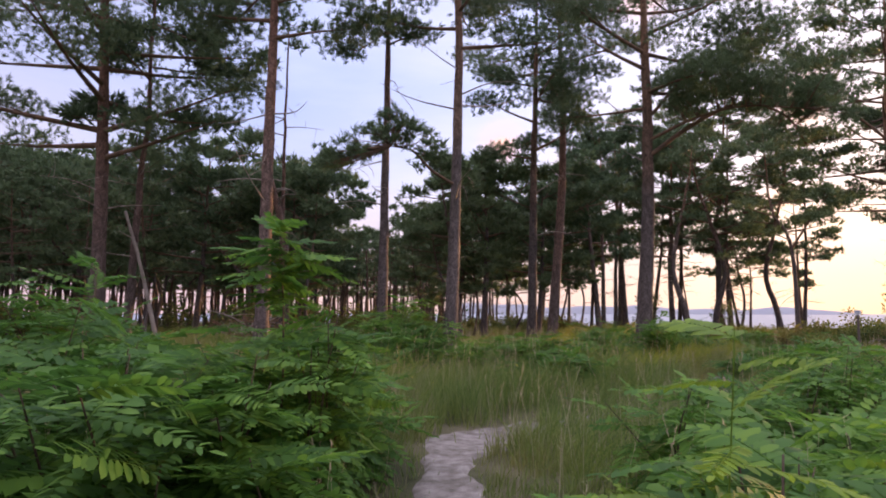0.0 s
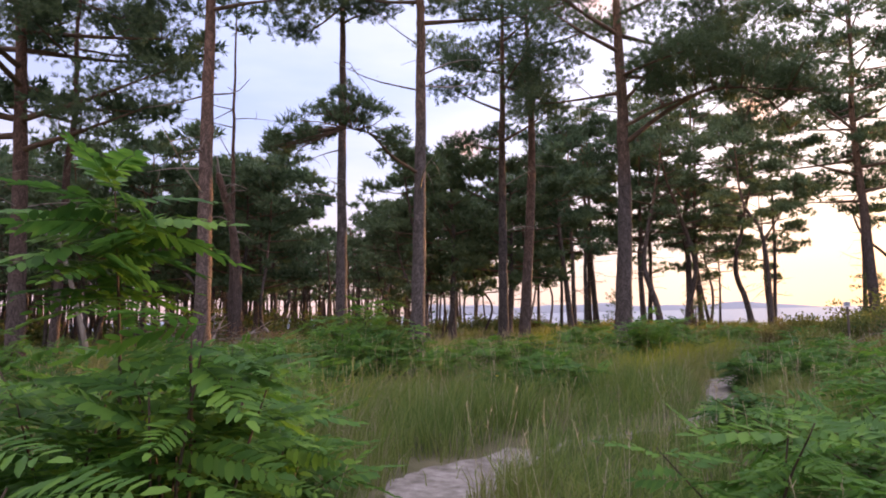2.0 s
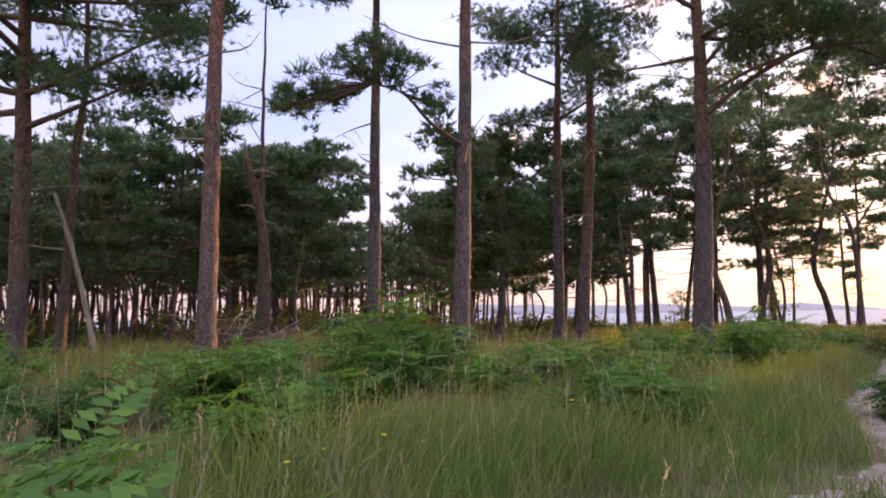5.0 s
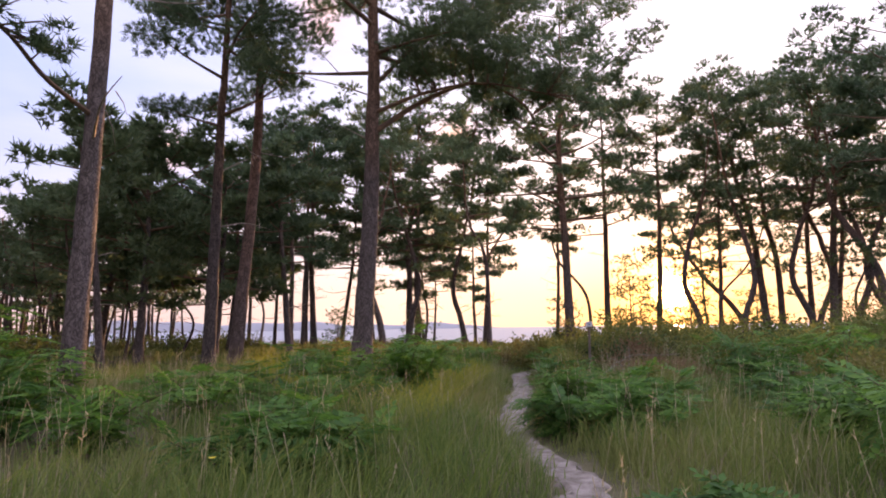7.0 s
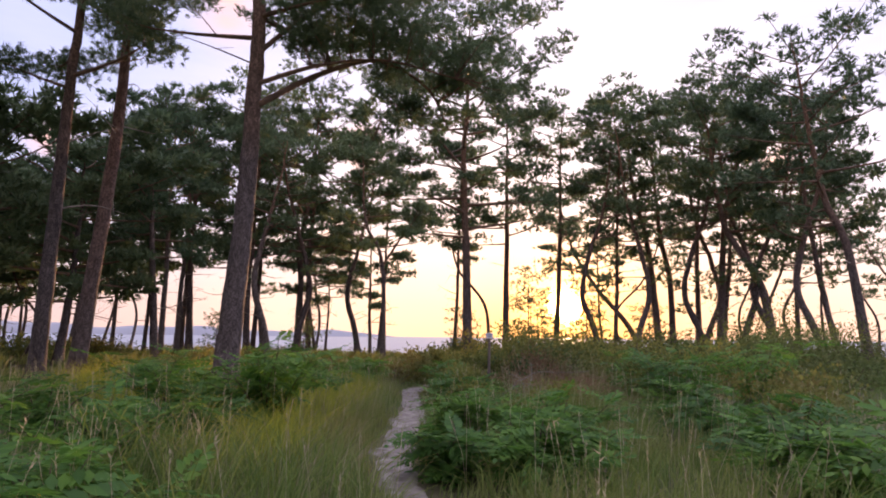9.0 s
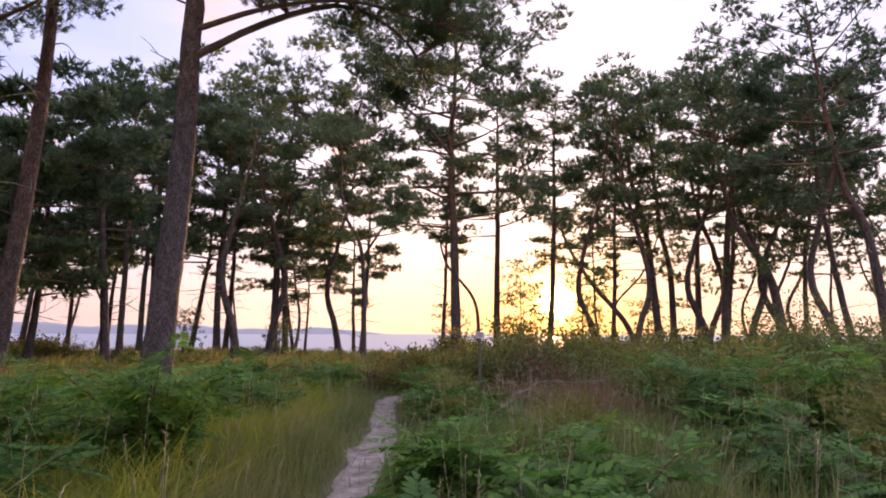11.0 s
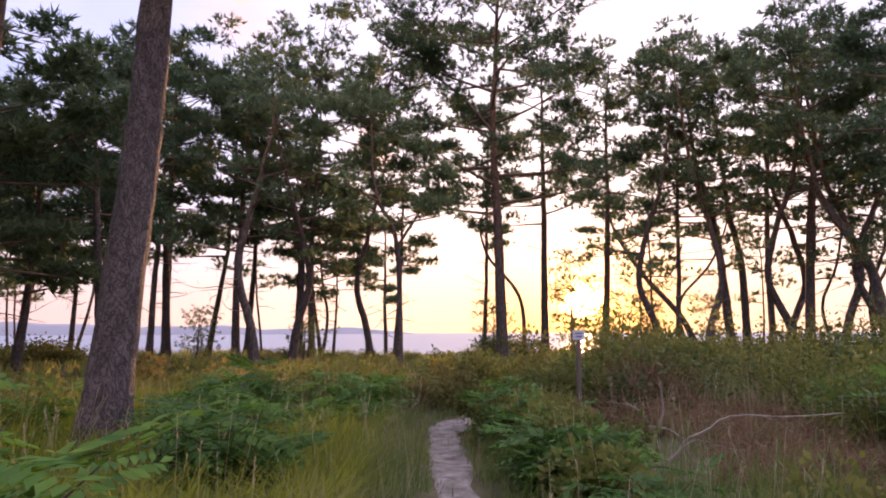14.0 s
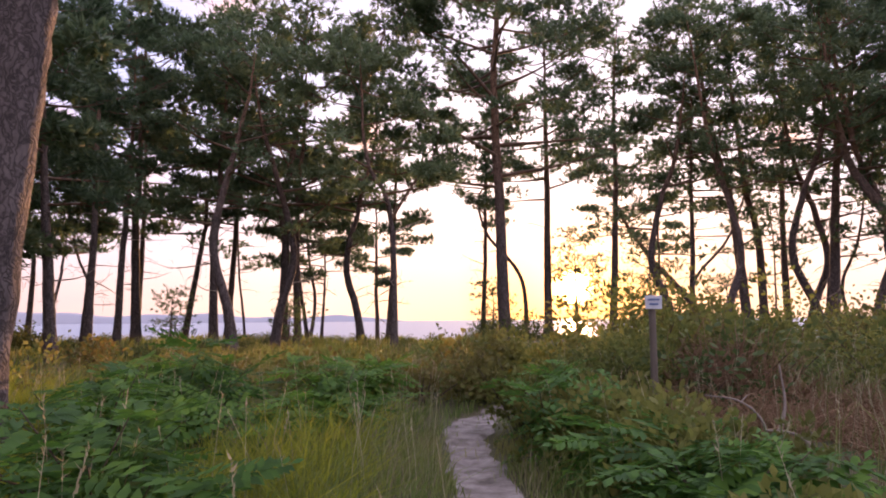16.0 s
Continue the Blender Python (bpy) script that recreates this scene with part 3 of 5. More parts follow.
pine(7.28, 23.7, [(0.25, 0.06, 3.3), (0.34, 0.05, 5.0), (0.38, -0.05, 8.0), (0.36, -0.1, 10.8)], 18.5, 0.315, 8.8, 4.6, 24, 18,
     "stout leaning pine with thick plated bark and wide dark boughs", TALL, dead=2, tris=46000, far=0.1, wobble=0.012,
     extra=[([(0.37, -0.05, 7.2), (1.9, -0.6, 8.3), (3.4, -1.2, 8.9), (4.7, -1.7, 8.3), (5.3, -1.9, 7.2)], 0.09, False,
             [(2.0, -0.6, 9.6, 1.3), (3.2, -1.1, 9.9, 1.5), (4.4, -1.5, 9.3, 1.5), (5.6, -1.9, 8.4, 1.2), (5.2, -1.9, 7.4, 0.6)]),
            ([(0.36, -0.1, 8.6), (1.6, -0.5, 10.0), (3.0, -1.0, 11.2), (4.0, -1.3, 11.6)], 0.07, False, [(2.2, -0.7, 10.9, 1.4), (3.4, -1.1, 11.7, 1.5), (4.6, -1.4, 11.2, 1.3)]),
            ([(0.36, -0.06, 7.8), (1.6, -1.1, 8.3), (3.0, -2.1, 8.5), (4.6, -3.1, 8.1)], 0.07, False,
             [(1.7, -1.1, 8.9, 0.7), (2.8, -1.8, 8.8, 0.9), (3.9, -2.5, 9.0, 1.0), (4.8, -3.1, 8.5, 0.9), (5.4, -3.5, 7.9, 0.6)])])
MIDLAB = "dark pine with slender trunk against the bright evening sky"
pine(29.2, 40.8, [(-0.1, 0.09, 7.1), (-0.19, 0.16, 12.8), (0.02, -0.02, 18.0)], 24.5, 0.34, 9.0, 6.2, 34, 21,
     "tallest ridge pine with straight dark trunk and layered crown", MID, tris=34000,
     extra=[([(-0.19, 0.16, 12.4), (-2.2, 0.9, 14.6), (-4.2, 1.7, 15.8), (-5.6, 2.3, 15.6)], 0.10, False,
             [(-3.0, 1.2, 16.4, 1.5), (-4.6, 1.9, 16.8, 1.6), (-5.6, 2.3, 15.2, 1.3), (-3.6, 1.5, 18.6, 1.6), (-2.0, 0.8, 20.6, 1.5), (-6.6, 2.7, 13.6, 1.1), (-6.0, 2.5, 11.6, 0.8)])])
pine(35.1, 43.5, [(0.02, -0.02, 7.8), (0.06, -0.06, 16.6)], 20.5, 0.27, 9.0, 4.4, 22, 22, MIDLAB, MID)
pine(34.2, 44.4, [(-0.2, 0.2, 3.5), (-1.6, 1.6, 6.2), (-2.0, 2.0, 8.2), (-1.6, 1.6, 9.5)], 11.5, 0.16, 8.8, 1.6, 6, 23,
     "crooked thin pine with an S-shaped trunk", MID, tris=1500)
pine(37.4, 40.7, [(0.29, -0.32, 7.8), (0.37, -0.41, 14.2)], 19.0, 0.25, 10.0, 4.4, 22, 24, MIDLAB, MID)
pine(51.8, 43.2, [(-0.58, 0.83, 4.7), (-2.26, 3.2, 8.6), (-3.12, 4.42, 11.0), (-3.7, 5.25, 13.2)], 18, 0.33, 10.5, 4.0, 16, 25,
     "pine with a strongly leaning curved trunk", MID)
pine(20.7, 37.7, [(-0.15, 0.09, 5.4), (-0.86, 0.55, 7.2), (-1.15, 0.73, 8.5)], 12.5, 0.16, 6.2, 2.8, 12, 26,
     "small forked pine with thin open crown", MID,
     extra=[([(-0.15, 0.09, 5.2), (0.6, -0.35, 6.6), (1.3, -0.8, 7.8)], 0.08, False, [(1.4, -0.9, 8.2, 0.8), (1.0, -0.6, 7.2, 0.5)])], tris=5500)
pine(32.4, 58.3, [(-0.14, 0.09, 7.5)], 15.5, 0.20, 7.0, 2.6, 12, 27, MIDLAB, MID)
pine(20.8, 48.6, [(0.01, -0.01, 5.1), (-0.24, 0.11, 7.4), (0.34, -0.16, 10.2)], 19.0, 0.27, 6.4, 5.2, 26, 28, MIDLAB, MID, tris=15000)
pine(22.1, 49.6, [(-0.17, 0.08, 6.1), (0.04, -0.02, 10.1)], 17.8, 0.22, 6.6, 4.4, 20, 29, MIDLAB, MID, tris=12000)
pine(42.3, 35.2, [(-0.33, 0.49, 7.7), (-0.91, 1.36, 12.8)], 20.0, 0.30, 9.0, 4.0, 22, 30, MIDLAB, MID, tris=7200)
pine(43.6, 35.0, [(-0.09, 0.14, 5.7), (-0.46, 0.7, 9.1)], 18.8, 0.27, 10.0, 3.6, 18, 31, MIDLAB, MID, tris=7200)
pine(49.7, 36.6, [(0.02, -0.04, 8.5), (0.27, -0.45, 15.4)], 21.0, 0.26, 10.0, 4.0, 20, 32, MIDLAB, MID, tris=7200)
pine(43.2, 31.3, [(0.34, -0.6, 9.3), (0.87, -1.55, 13.9), (0.86, -1.52, 17.2)], 19.0, 0.30, 10.5, 4.4, 22, 33, MIDLAB, MID, tris=7200)
pine(41.3, 26.6, [(-0.29, 0.61, 4.4), (-0.9, 1.91, 7.2), (-1.21, 2.55, 9.4)], 16, 0.31, 9.0, 4.0, 18, 34,
     "pine with a thick bowed trunk leaning over", MID)
pine(47.5, 28.1, [(0.04, -0.09, 5.5), (0.22, -0.49, 8.6)], 17, 0.19, 9.0, 3.4, 16, 35, MIDLAB, MID)
pine(37.6, 20.4, [(-0.23, 0.66, 6.2), (-0.57, 1.63, 9.5)], 18, 0.27, 8.0, 4.6, 22, 36, MIDLAB, MID, tris=7200)
pine(9.6, 39.5, [(-0.38, 0.09, 6.0)], 11.2, 0.20, 5.6, 2.8, 14, 37, MIDLAB, MID, tris=6000)
pine(13.0, 48.6, [(0.1, 0, 6)], 15, 0.18, 6.5, 3.6, 16, 38, MIDLAB, MID, tris=7200)
pine(2.3, 36.1, [(0.2, 0, 4.6)], 9.4, 0.22, 3.2, 3.8, 20, 39, "broad dark pine with low bushy crown", MID, tris=12000, far=0.8)
pine(0.9, 30.3, [(-0.39, 0.01, 4.4), (-0.7, 0, 6.2)], 8.6, 0.14, 5.6, 1.8, 7, 40, "crooked thin pine leaning behind a pale trunk", MID, tris=2500)
pine(11.5, 46.2, [(0.1, 0, 6)], 15, 0.18, 7.0, 3.2, 14, 41, MIDLAB, MID, tris=7200)
pine(15.3, 55.7, [(0.0, 0, 6)], 15.5, 0.19, 6.5, 3.6, 14, 42, MIDLAB, MID)
for i, (x, y, line, hh, rr) in enumerate([
        (13.9, 49.1, [(-0.2, 0.05, 5.7), (-0.05, 0.01, 7.8)], 16.0, 0.24), (17.1, 48.1, [(-0.04, 0.01, 4.9), (0.28, -0.09, 7.5)], 16.5, 0.23),
        (16.6, 51.4, [(0.72, -0.22, 5.1), (0.87, -0.26, 7.2)], 14.0, 0.18), (9.7, 49.8, [(0.05, -0.01, 4.0), (-0.49, 0.06, 4.8)], 9.5, 0.14),
        (7.6, 50.0, [(0.45, -0.03, 3.9), (1.35, -0.1, 4.8)], 9.0, 0.18), (12.3, 53.5, [(0.2, 0, 5)], 13.0, 0.15),
        (23.8, 51.9, [(-0.6, 0.3, 5.0)], 11.0, 0.13), (25.3, 53.3, [(0.2, -0.1, 4.0)], 8.5, 0.11), (40.9, 23.0, [(-0.5, 0.8, 6)], 16, 0.2),
        (19.2, 52.5, [(0.3, 0, 6)], 16.0, 0.2), (26.5, 47.5, [(0.3, -0.2, 6)], 14.5, 0.16), (46.5, 33.0, [(0.4, -0.6, 7)], 19.5, 0.22),
        (39.5, 37.0, [(0.2, -0.2, 7)], 17.5, 0.18), (33.0, 47.0, [(0.2, -0.2, 7)], 17.0, 0.17)]):
    pine(x, y, line, hh, rr, hh * 0.42, 3.2, 14, 50 + i, MIDLAB, MID, detail=0.6, split=False, tris=8500, dead=6)

for i, (x, y, hh) in enumerate([(0.9, 41.0, 8.2), (5.4, 36.8, 8.8), (-9.3, 41.5, 9.4), (-8.9, 36.5, 9.0), (7.2, 43.0, 9.6), (-13.0, 34.0, 10.2)]):
    pine(x, y, [(0.3, 0, 3.5)], hh, 0.19, hh * 0.28, 3.6, 22, 70 + i, "broad dark pine with low bushy crown", MID, detail=0.6, split=False, tris=12000, far=0.9)

# slender crooked trunks between the ridge pines
CROOK = "crooked ridge pine with a slender bent trunk and thin tufts"
for i, (x, y, h, bx, by) in enumerate([(38.2, 34.4, 17.5, 0.7, -0.8), (40.3, 30.4, 16.5, -0.9, 0.9), (41.4, 28.9, 18.0, 0.6, -0.9), (42.6, 27.0, 15.0, -0.8, 1.2),
                                       (37.0, 36.2, 15.0, -0.9, 0.8), (44.0, 33.0, 18.5, 0.9, -0.9), (39.0, 23.0, 16.0, -0.6, 1.0), (18.4, 44.0, 13.5, 0.9, -0.3), (24.6, 47.0, 14.0, -0.9, 0.4), (16.0, 42.0, 12.5, -0.8, 0.3)]):
    pine(x, y, [(0.35 * bx, 0.35 * by, 1.8), (bx, by, 4.2), (0.5 * bx, 0.5 * by, 7.0), (-0.3 * bx, -0.3 * by, 10.0)], h, 0.23, 4.2, 2.9, 15, 150 + i, CROOK, MID, tris=2600)
# bare pole and snapped snag beside it
pine(-7.3, 29.0, [(0.05, 0, 5), (0.0, 0, 10)], 16.5, 0.13, 13.0, 0.9, 5, 61, "thin nearly bare dead pine pole", TALL, bark=BARK_RED, dead=6, tops=0.0, tris=700)


def snag(x, y):
    rng = np.random.default_rng(62)
    root = new("snapped_tree")
    root.location = (x, y, float(ground_z(x, y)))
    tagged(root, "snapped pine trunk with splintered reddish top", "dead tree")
    s = Soup()
    line = spline([(0, 0, -0.2), (0.05, 0, 2.5), (-0.1, 0, 4.6), (-0.5, 0, 6.3), (-0.75, 0, 7.2)], 20)
    s.add(*tube(line, np.linspace(0.20, 0.12, 20), 10, 0.06, rng))
    part("trunk", s.mesh("trunk", BARK_RED, True), root)
    for k in range(7):
        p0 = line[10 + k]
        a = rng.random() * 6.28
        tip = p0 + np.array([math.cos(a), math.sin(a), 0.3 * rng.normal()]) * (0.6 + rng.random())
        t = Soup()
        t.add(*tube(spline([p0, (p0 + tip) / 2 + [0, 0, 0.15], tip], 5), np.linspace(0.045, 0.01, 5), 4))
        part("dead_limb", t.mesh("dead_limb", DEADWOOD, True), root)
    for k in range(4):
        t = Soup()
        b = line[-1] + rng.normal(size=3) * 0.05
        t.add(*tube([b - [0, 0, 0.3], b + [0, 0, 0.2], b + [rng.normal() * 0.05 - 0.1, 0, 0.6 + 0.3 * rng.random()]], (0.05, 0.035, 0.008), 4))
        part("splinter", t.mesh("splinter", DEADWOOD, True), root)


snag(-6.9, 28.3)

# young pines on the ridge
YOUNG = "young ridge pines"
for i, (x, y, h) in enumerate([(37.2, 43.2, 6.2), (40.1, 40.0, 5.6), (42.0, 41.0, 4.2), (33.0, 46.0, 3.2), (38.8, 44.5, 5.0), (15.0, 47.5, 2.2), (20.0, 46.0, 2.0), (36.0, 39.5, 3.0), (45, 38, 4.0)]):
    pine(x, y, [(0.02, 0.0, h * 0.5)], h, 0.05 + 0.006 * h, h * 0.15, h * 0.26, 12, 80 + i, "young bushy pine on the shore ridge", YOUNG, detail=0.4, split=False, dead=0, tris=int(420 * h), far=0.0, wobble=0.01)

# the wood behind: a few grown trees, repeated
FOREST = "dense pine wood"
kinds = []
for i in range(9):
    rng = np.random.default_rng(100 + i)
    h = 11.0 + 3.5 * rng.random() + (1.5 if i > 4 else 0)
    line = [(0.6 * rng.normal(), 0.6 * rng.normal(), 3.5), (0.9 * rng.normal(), 0.9 * rng.normal(), 7.0)]
    low_crown = (0.27 + 0.10 * rng.random()) if i < 5 else (0.36 + 0.14 * rng.random())
    kinds.append((line, h, 0.10 + 0.08 * rng.random(), h * low_crown, 3.0 + 0.9 * rng.random(), 21 if i < 5 else 17))
rng = np.random.default_rng(7)
spots = []
taken = [(-11.4, 21.4), (-4.8, 17.2), (-7.3, 29), (-1.9, 20.5), (2.3, 36), (9.6, 39.5), (13, 48.6), (13.9, 49.1), (17, 48), (20.8, 48.6), (20.7, 37.7)]
tries = 0
while len(spots) < 165 and tries < 9000:
    tries += 1
    if rng.random() < 0.74:
        a = radians(rng.uniform(-58, 7))
        r = rng.uniform(33, 78)
    else:
        a = radians(rng.uniform(5, 82))
        r = rng.uniform(47, 84)
    x, y = r * math.sin(a), r * math.cos(a)
    s = shore(x, y)
    if radians(-11) < a < radians(-1.5) and r < 60:
        continue
    if s > 66 or (a > radians(30) and a < radians(45)) or (a > radians(7) and s < 50):
        continue
    if all((x - u) ** 2 + (y - v) ** 2 > (2.3 if a < radians(7) else 3.2) ** 2 for u, v in spots + taken):
        spots.append((x, y))
deep = 0
while deep < 34:
    a, r = radians(rng.uniform(-50, -9)), rng.uniform(74, 98)
    x, y = r * math.sin(a), r * math.cos(a)
    if all((x - u) ** 2 + (y - v) ** 2 > 6 for u, v in spots):
        spots.append((x, y))
        deep += 1
first = {}
for i, (x, y) in enumerate(spots):
    k = (i % 5) if x < 7 else 5 + i % 4
    az_deg, far_off = math.degrees(math.atan2(x, y)), math.hypot(x, y)
    rise = 13.0 if az_deg < -11 else 7.0 if az_deg < -1.5 else 9.0 if az_deg < 7 else 40.0
    fit_h = min(1.0, (math.tan(radians(rise)) * far_off + 1.5) / kinds[k][1]) * float(rng.uniform(0.82, 1.0))
    m = pose(x, y, float(ground_z(x, y)), 0, 0, float(rng.uniform(0, 360)))
    if k not in first:
        line, h, r0, cf, sp, nl = kinds[k]
        first[k] = pine(x, y, line, h, r0, cf, sp, nl, 200 + k, "dark pine in the dense shore wood", FOREST, detail=0.2, split=False, dead=3, tris=3600 if k < 5 else 3300, far=1.7 if k < 5 else 1.0)
        first[k].matrix_basis = m
        first[k].scale = (fit_h,) * 3
    else:
        copy_thing(first[k], m).scale = (fit_h,) * 3


# thin bare stems deep in the wood, too many and too far off to count
rng = np.random.default_rng(31)
stems = Soup()
tuft_at, tuft_r = [], []
for i in range(330):
    a, r = radians(rng.uniform(-48, 4)), rng.uniform(56, 108)
    x, y = r * math.sin(a), r * math.cos(a)
    z = float(ground_z(x, y))
    h = rng.uniform(6.5, 9.0)
    lean = rng.normal(size=2) * 0.35
    bow = rng.normal(size=2) * 0.22
    line = spline([(x, y, z - 0.2), (x + bow[0], y + bow[1], z + 0.5 * h), (x + lean[0], y + lean[1], z + h)], 8)
    stems.add(*tube(line, np.linspace(rng.uniform(0.10, 0.17), 0.05, 8), 6, 0.05, rng))
    for k in range(4):
        tuft_at.append(line[5] + (line[7] - line[5]) * k / 3 + rng.normal(size=3) * np.array([0.9, 0.9, 0.4]))
        tuft_r.append(rng.uniform(0.7, 1.1))
far_wood = new("far_wood")
tagged(far_wood, "close-set thin pine stems deep in the shaded wood", "woodland", kind="stuff")
tagged(part("stemwork", stems.mesh("stemwork", BARK_RED, True), far_wood), kind="stuff")
tuft_v, tuft_f = needle_soup(tuft_at, tuft_r, 34000, rng, needles=6, length=0.5, width=0.17, flat=0.4)
tagged(part("foliage", mesh_np("foliage", tuft_v, tuft_f, NEEDLES), far_wood), kind="stuff")


# ---- shrubs ----
SHRUBS = []          # where shrubs stand and how wide they are, for the grass to leave room


def leaf_mesh(seed, pairs=8, length=0.30, leaflet=0.062, wide=0.36, fine=True):
    """One feathered leaf along +x: stalk and paired oval leaflets."""
    rng = np.random.default_rng(seed)
    s = Soup()
    n = pairs + 2
    xs = np.linspace(0, length, n)
    droop = -0.22 * (xs / length) ** 2 * length
    rib = np.stack([xs, 0.02 * rng.normal() * (xs / length) ** 2, droop], 1)
    if fine:
        s.add(*tube(rib, np.linspace(0.003, 0.0012, n), 3))
    else:
        s.add([rib[0], rib[0] + [0, 0, 0.004], rib[-1]], [(0, 1, 2)])

    def leaflet_at(p, ang, ln, tilt):
        d = np.array([math.cos(ang), math.sin(ang), tilt])
        d /= np.linalg.norm(d)
        sd = np.array([-d[1], d[0], 0.0])
        w = ln * wide
        v = [p, p + d * ln * 0.3 + sd * w * 0.46 + [0, 0, 0.006], p + d * ln * 0.75 + sd * w * 0.40 + [0, 0, 0.004], p + d * ln,
             p + d * ln * 0.75 - sd * w * 0.40 + [0, 0, 0.004], p + d * ln * 0.3 - sd * w * 0.46 + [0, 0, 0.006]]
        if fine:
            s.add(v, [(0, 1, 5), (1, 2, 5), (2, 4, 5), (2, 3, 4)])
        else:
            s.add([v[0], (v[1] + v[2]) / 2, v[3], (v[4] + v[5]) / 2], [(0, 1, 2), (0, 2, 3)])

    for i in range(1, pairs + 1):
        u = i / (pairs + 1)
        p = rib[min(i + 0, n - 1)]
        ln = leaflet * (0.75 + 0.55 * math.sin(math.pi * min(u * 0.9 + 0.1, 1))) * (0.9 + 0.2 * rng.random())
        for sg in (1, -1):
            leaflet_at(p, sg * (1.15 - 0.25 * u + 0.08 * rng.normal()), ln, -0.18 + 0.1 * rng.normal())
    leaflet_at(rib[-1], 0.1 * rng.normal(), leaflet * 1.05, -0.2)
    return s


LEAVES = [leaf_mesh(300 + i, pairs=11 + i % 4, length=0.34 + 0.03 * i, leaflet=0.070 + 0.005 * (i % 3), wide=0.40) for i in range(5)]
LEAF_MESHES = [s.mesh("leaf", LOCUST) for s in LEAVES]
YOUNG_LEAF = [s.mesh("leaf", LOCUST_YOUNG) for s in LEAVES]
PLAIN = [leaf_mesh(300 + i, pairs=7 + i % 3, length=0.28 + 0.03 * i, leaflet=0.074 + 0.005 * (i % 3), wide=0.52, fine=False) for i in range(5)]
LEAF_DATA = [(np.concatenate(s.v), np.concatenate(s.f)) for s in PLAIN]


def locust(x, y, h, spread, stems, per_stem, seed, label, separate=False, scale=1.0, lean=(0, 0), low=0.2, leaf=None, thick=0.012):
    """A young locust: thin stems with feathered leaves up their length."""
    rng = np.random.default_rng(seed)
    root = new("locust_shrub")
    SHRUBS.append((x, y, spread))
    root.location = (x, y, float(ground_z(x, y)))
    tagged(root, label, "shrub", "young locust shrubs")
    soup = Soup()
    for k in range(stems):
        a = 6.283 * (k + rng.random() * 0.7) / stems
        hk = h * (1.0 if k == 0 else 0.55 + 0.45 * rng.random())
        out = spread * (0.15 if k == 0 else 0.45 + 0.55 * rng.random())
        tip = np.array([math.cos(a) * out + lean[0], math.sin(a) * out + lean[1], hk])
        mid = tip * np.array([0.35, 0.35, 0.55]) + rng.normal(size=3) * 0.05
        line = spline([(rng.normal() * 0.04, rng.normal() * 0.04, -0.08), mid, tip], 12)
        st = Soup()
        st.add(*tube(line, np.linspace(thick, 0.25 * thick, 12), 5))
        part("stem", st.mesh("stem", STEM if leaf is None else LOCUST_YOUNG, True), root)
        for j in range(per_stem):
            u = low + (1 - low) * (j + rng.random()) / per_stem
            ui = min(10.99, u * 11)
            p = line[int(ui)] + (line[int(ui) + 1] - line[int(ui)]) * (ui - int(ui)) + rng.normal(size=3) * 0.01
            a2 = a + j * 2.4 + rng.normal() * 0.4
            pitch = 15 - 45 * (u - 0.4) + 14 * rng.normal()
            sc = scale * (0.75 + 0.5 * rng.random())
            m = Matrix.Translation(p) @ pose(0, 0, 0, 18 * rng.normal(), pitch, math.degrees(a2)) @ Matrix.Scale(sc, 4)
            kind = int(rng.integers(5))
            if separate:
                ob = new("leaf", (leaf or LEAF_MESHES)[kind])
                ob.parent = root
                ob.matrix_basis = m
            else:
                v, f = LEAF_DATA[kind]
                mm = np.array(m)
                soup.add(v @ mm[:3, :3].T + mm[:3, 3], f)
    if not separate:
        part("foliage", soup.mesh("foliage", LOCUST), root)
    return root


LOC = "bright green young locust shrub with feathered leaves beside the sand path"
SAPLING = "bright green locust sapling taller than the shrubs round it"
locust(-1.08, 4.3, 2.02, 0.16, 1, 36, 401, SAPLING, True, 0.98, low=0.75)
locust(-0.98, 3.15, 1.25, 0.40, 8, 20, 417, LOC, True, 1.0)
locust(-0.84, 4.1, 1.50, 0.22, 5, 16, 421, LOC, True, 0.85, lean=(0.06, 0.0), low=0.35)
locust(-0.86, 4.75, 1.42, 0.26, 6, 16, 422, LOC, True, 0.85, lean=(0.04, 0.0))
locust(-0.95, 5.6, 1.32, 0.45, 7, 20, 418, LOC, True, 1.0)
locust(-1.35, 6.9, 1.05, 0.50, 7, 20, 419, LOC, False, 1.1)
locust(-1.35, 4.75, 1.40, 0.80, 10, 24, 402, LOC, True, 1.1)
locust(-1.55, 2.95, 1.28, 0.75, 9, 20, 403, LOC, True, 1.1)
locust(-1.9, 3.7, 1.30, 0.95, 10, 22, 414, LOC, False, 1.25)
locust(-2.7, 4.5, 1.55, 1.1, 10, 22, 404, LOC, False, 1.25)
locust(-3.45, 6.1, 1.85, 1.0, 11, 24, 405, LOC, False, 1.25)
locust(-1.9, 6.4, 1.15, 1.1, 9, 20, 406, LOC, False, 1.25)
locust(-0.9, 6.3, 1.0, 0.7, 8, 18, 415, LOC, False, 1.15)
locust(0.52, 1.30, 1.40, 0.16, 3, 12, 407, "locust shoot with fresh yellow-green young leaves", True, 0.5, leaf=YOUNG_LEAF, low=0.6, thick=0.005)
locust(0.74, 1.55, 1.12, 0.20, 5, 20, 420, LOC, True, 0.80)
locust(1.2, 2.35, 0.95, 0.7, 7, 20, 408, LOC, True, 1.25)
locust(2.0, 3.1, 0.95, 0.9, 8, 20, 409, LOC, False, 1.2)
locust(1.75, 4.9, 1.0, 0.6, 5, 18, 410, LOC, False, 1.1)
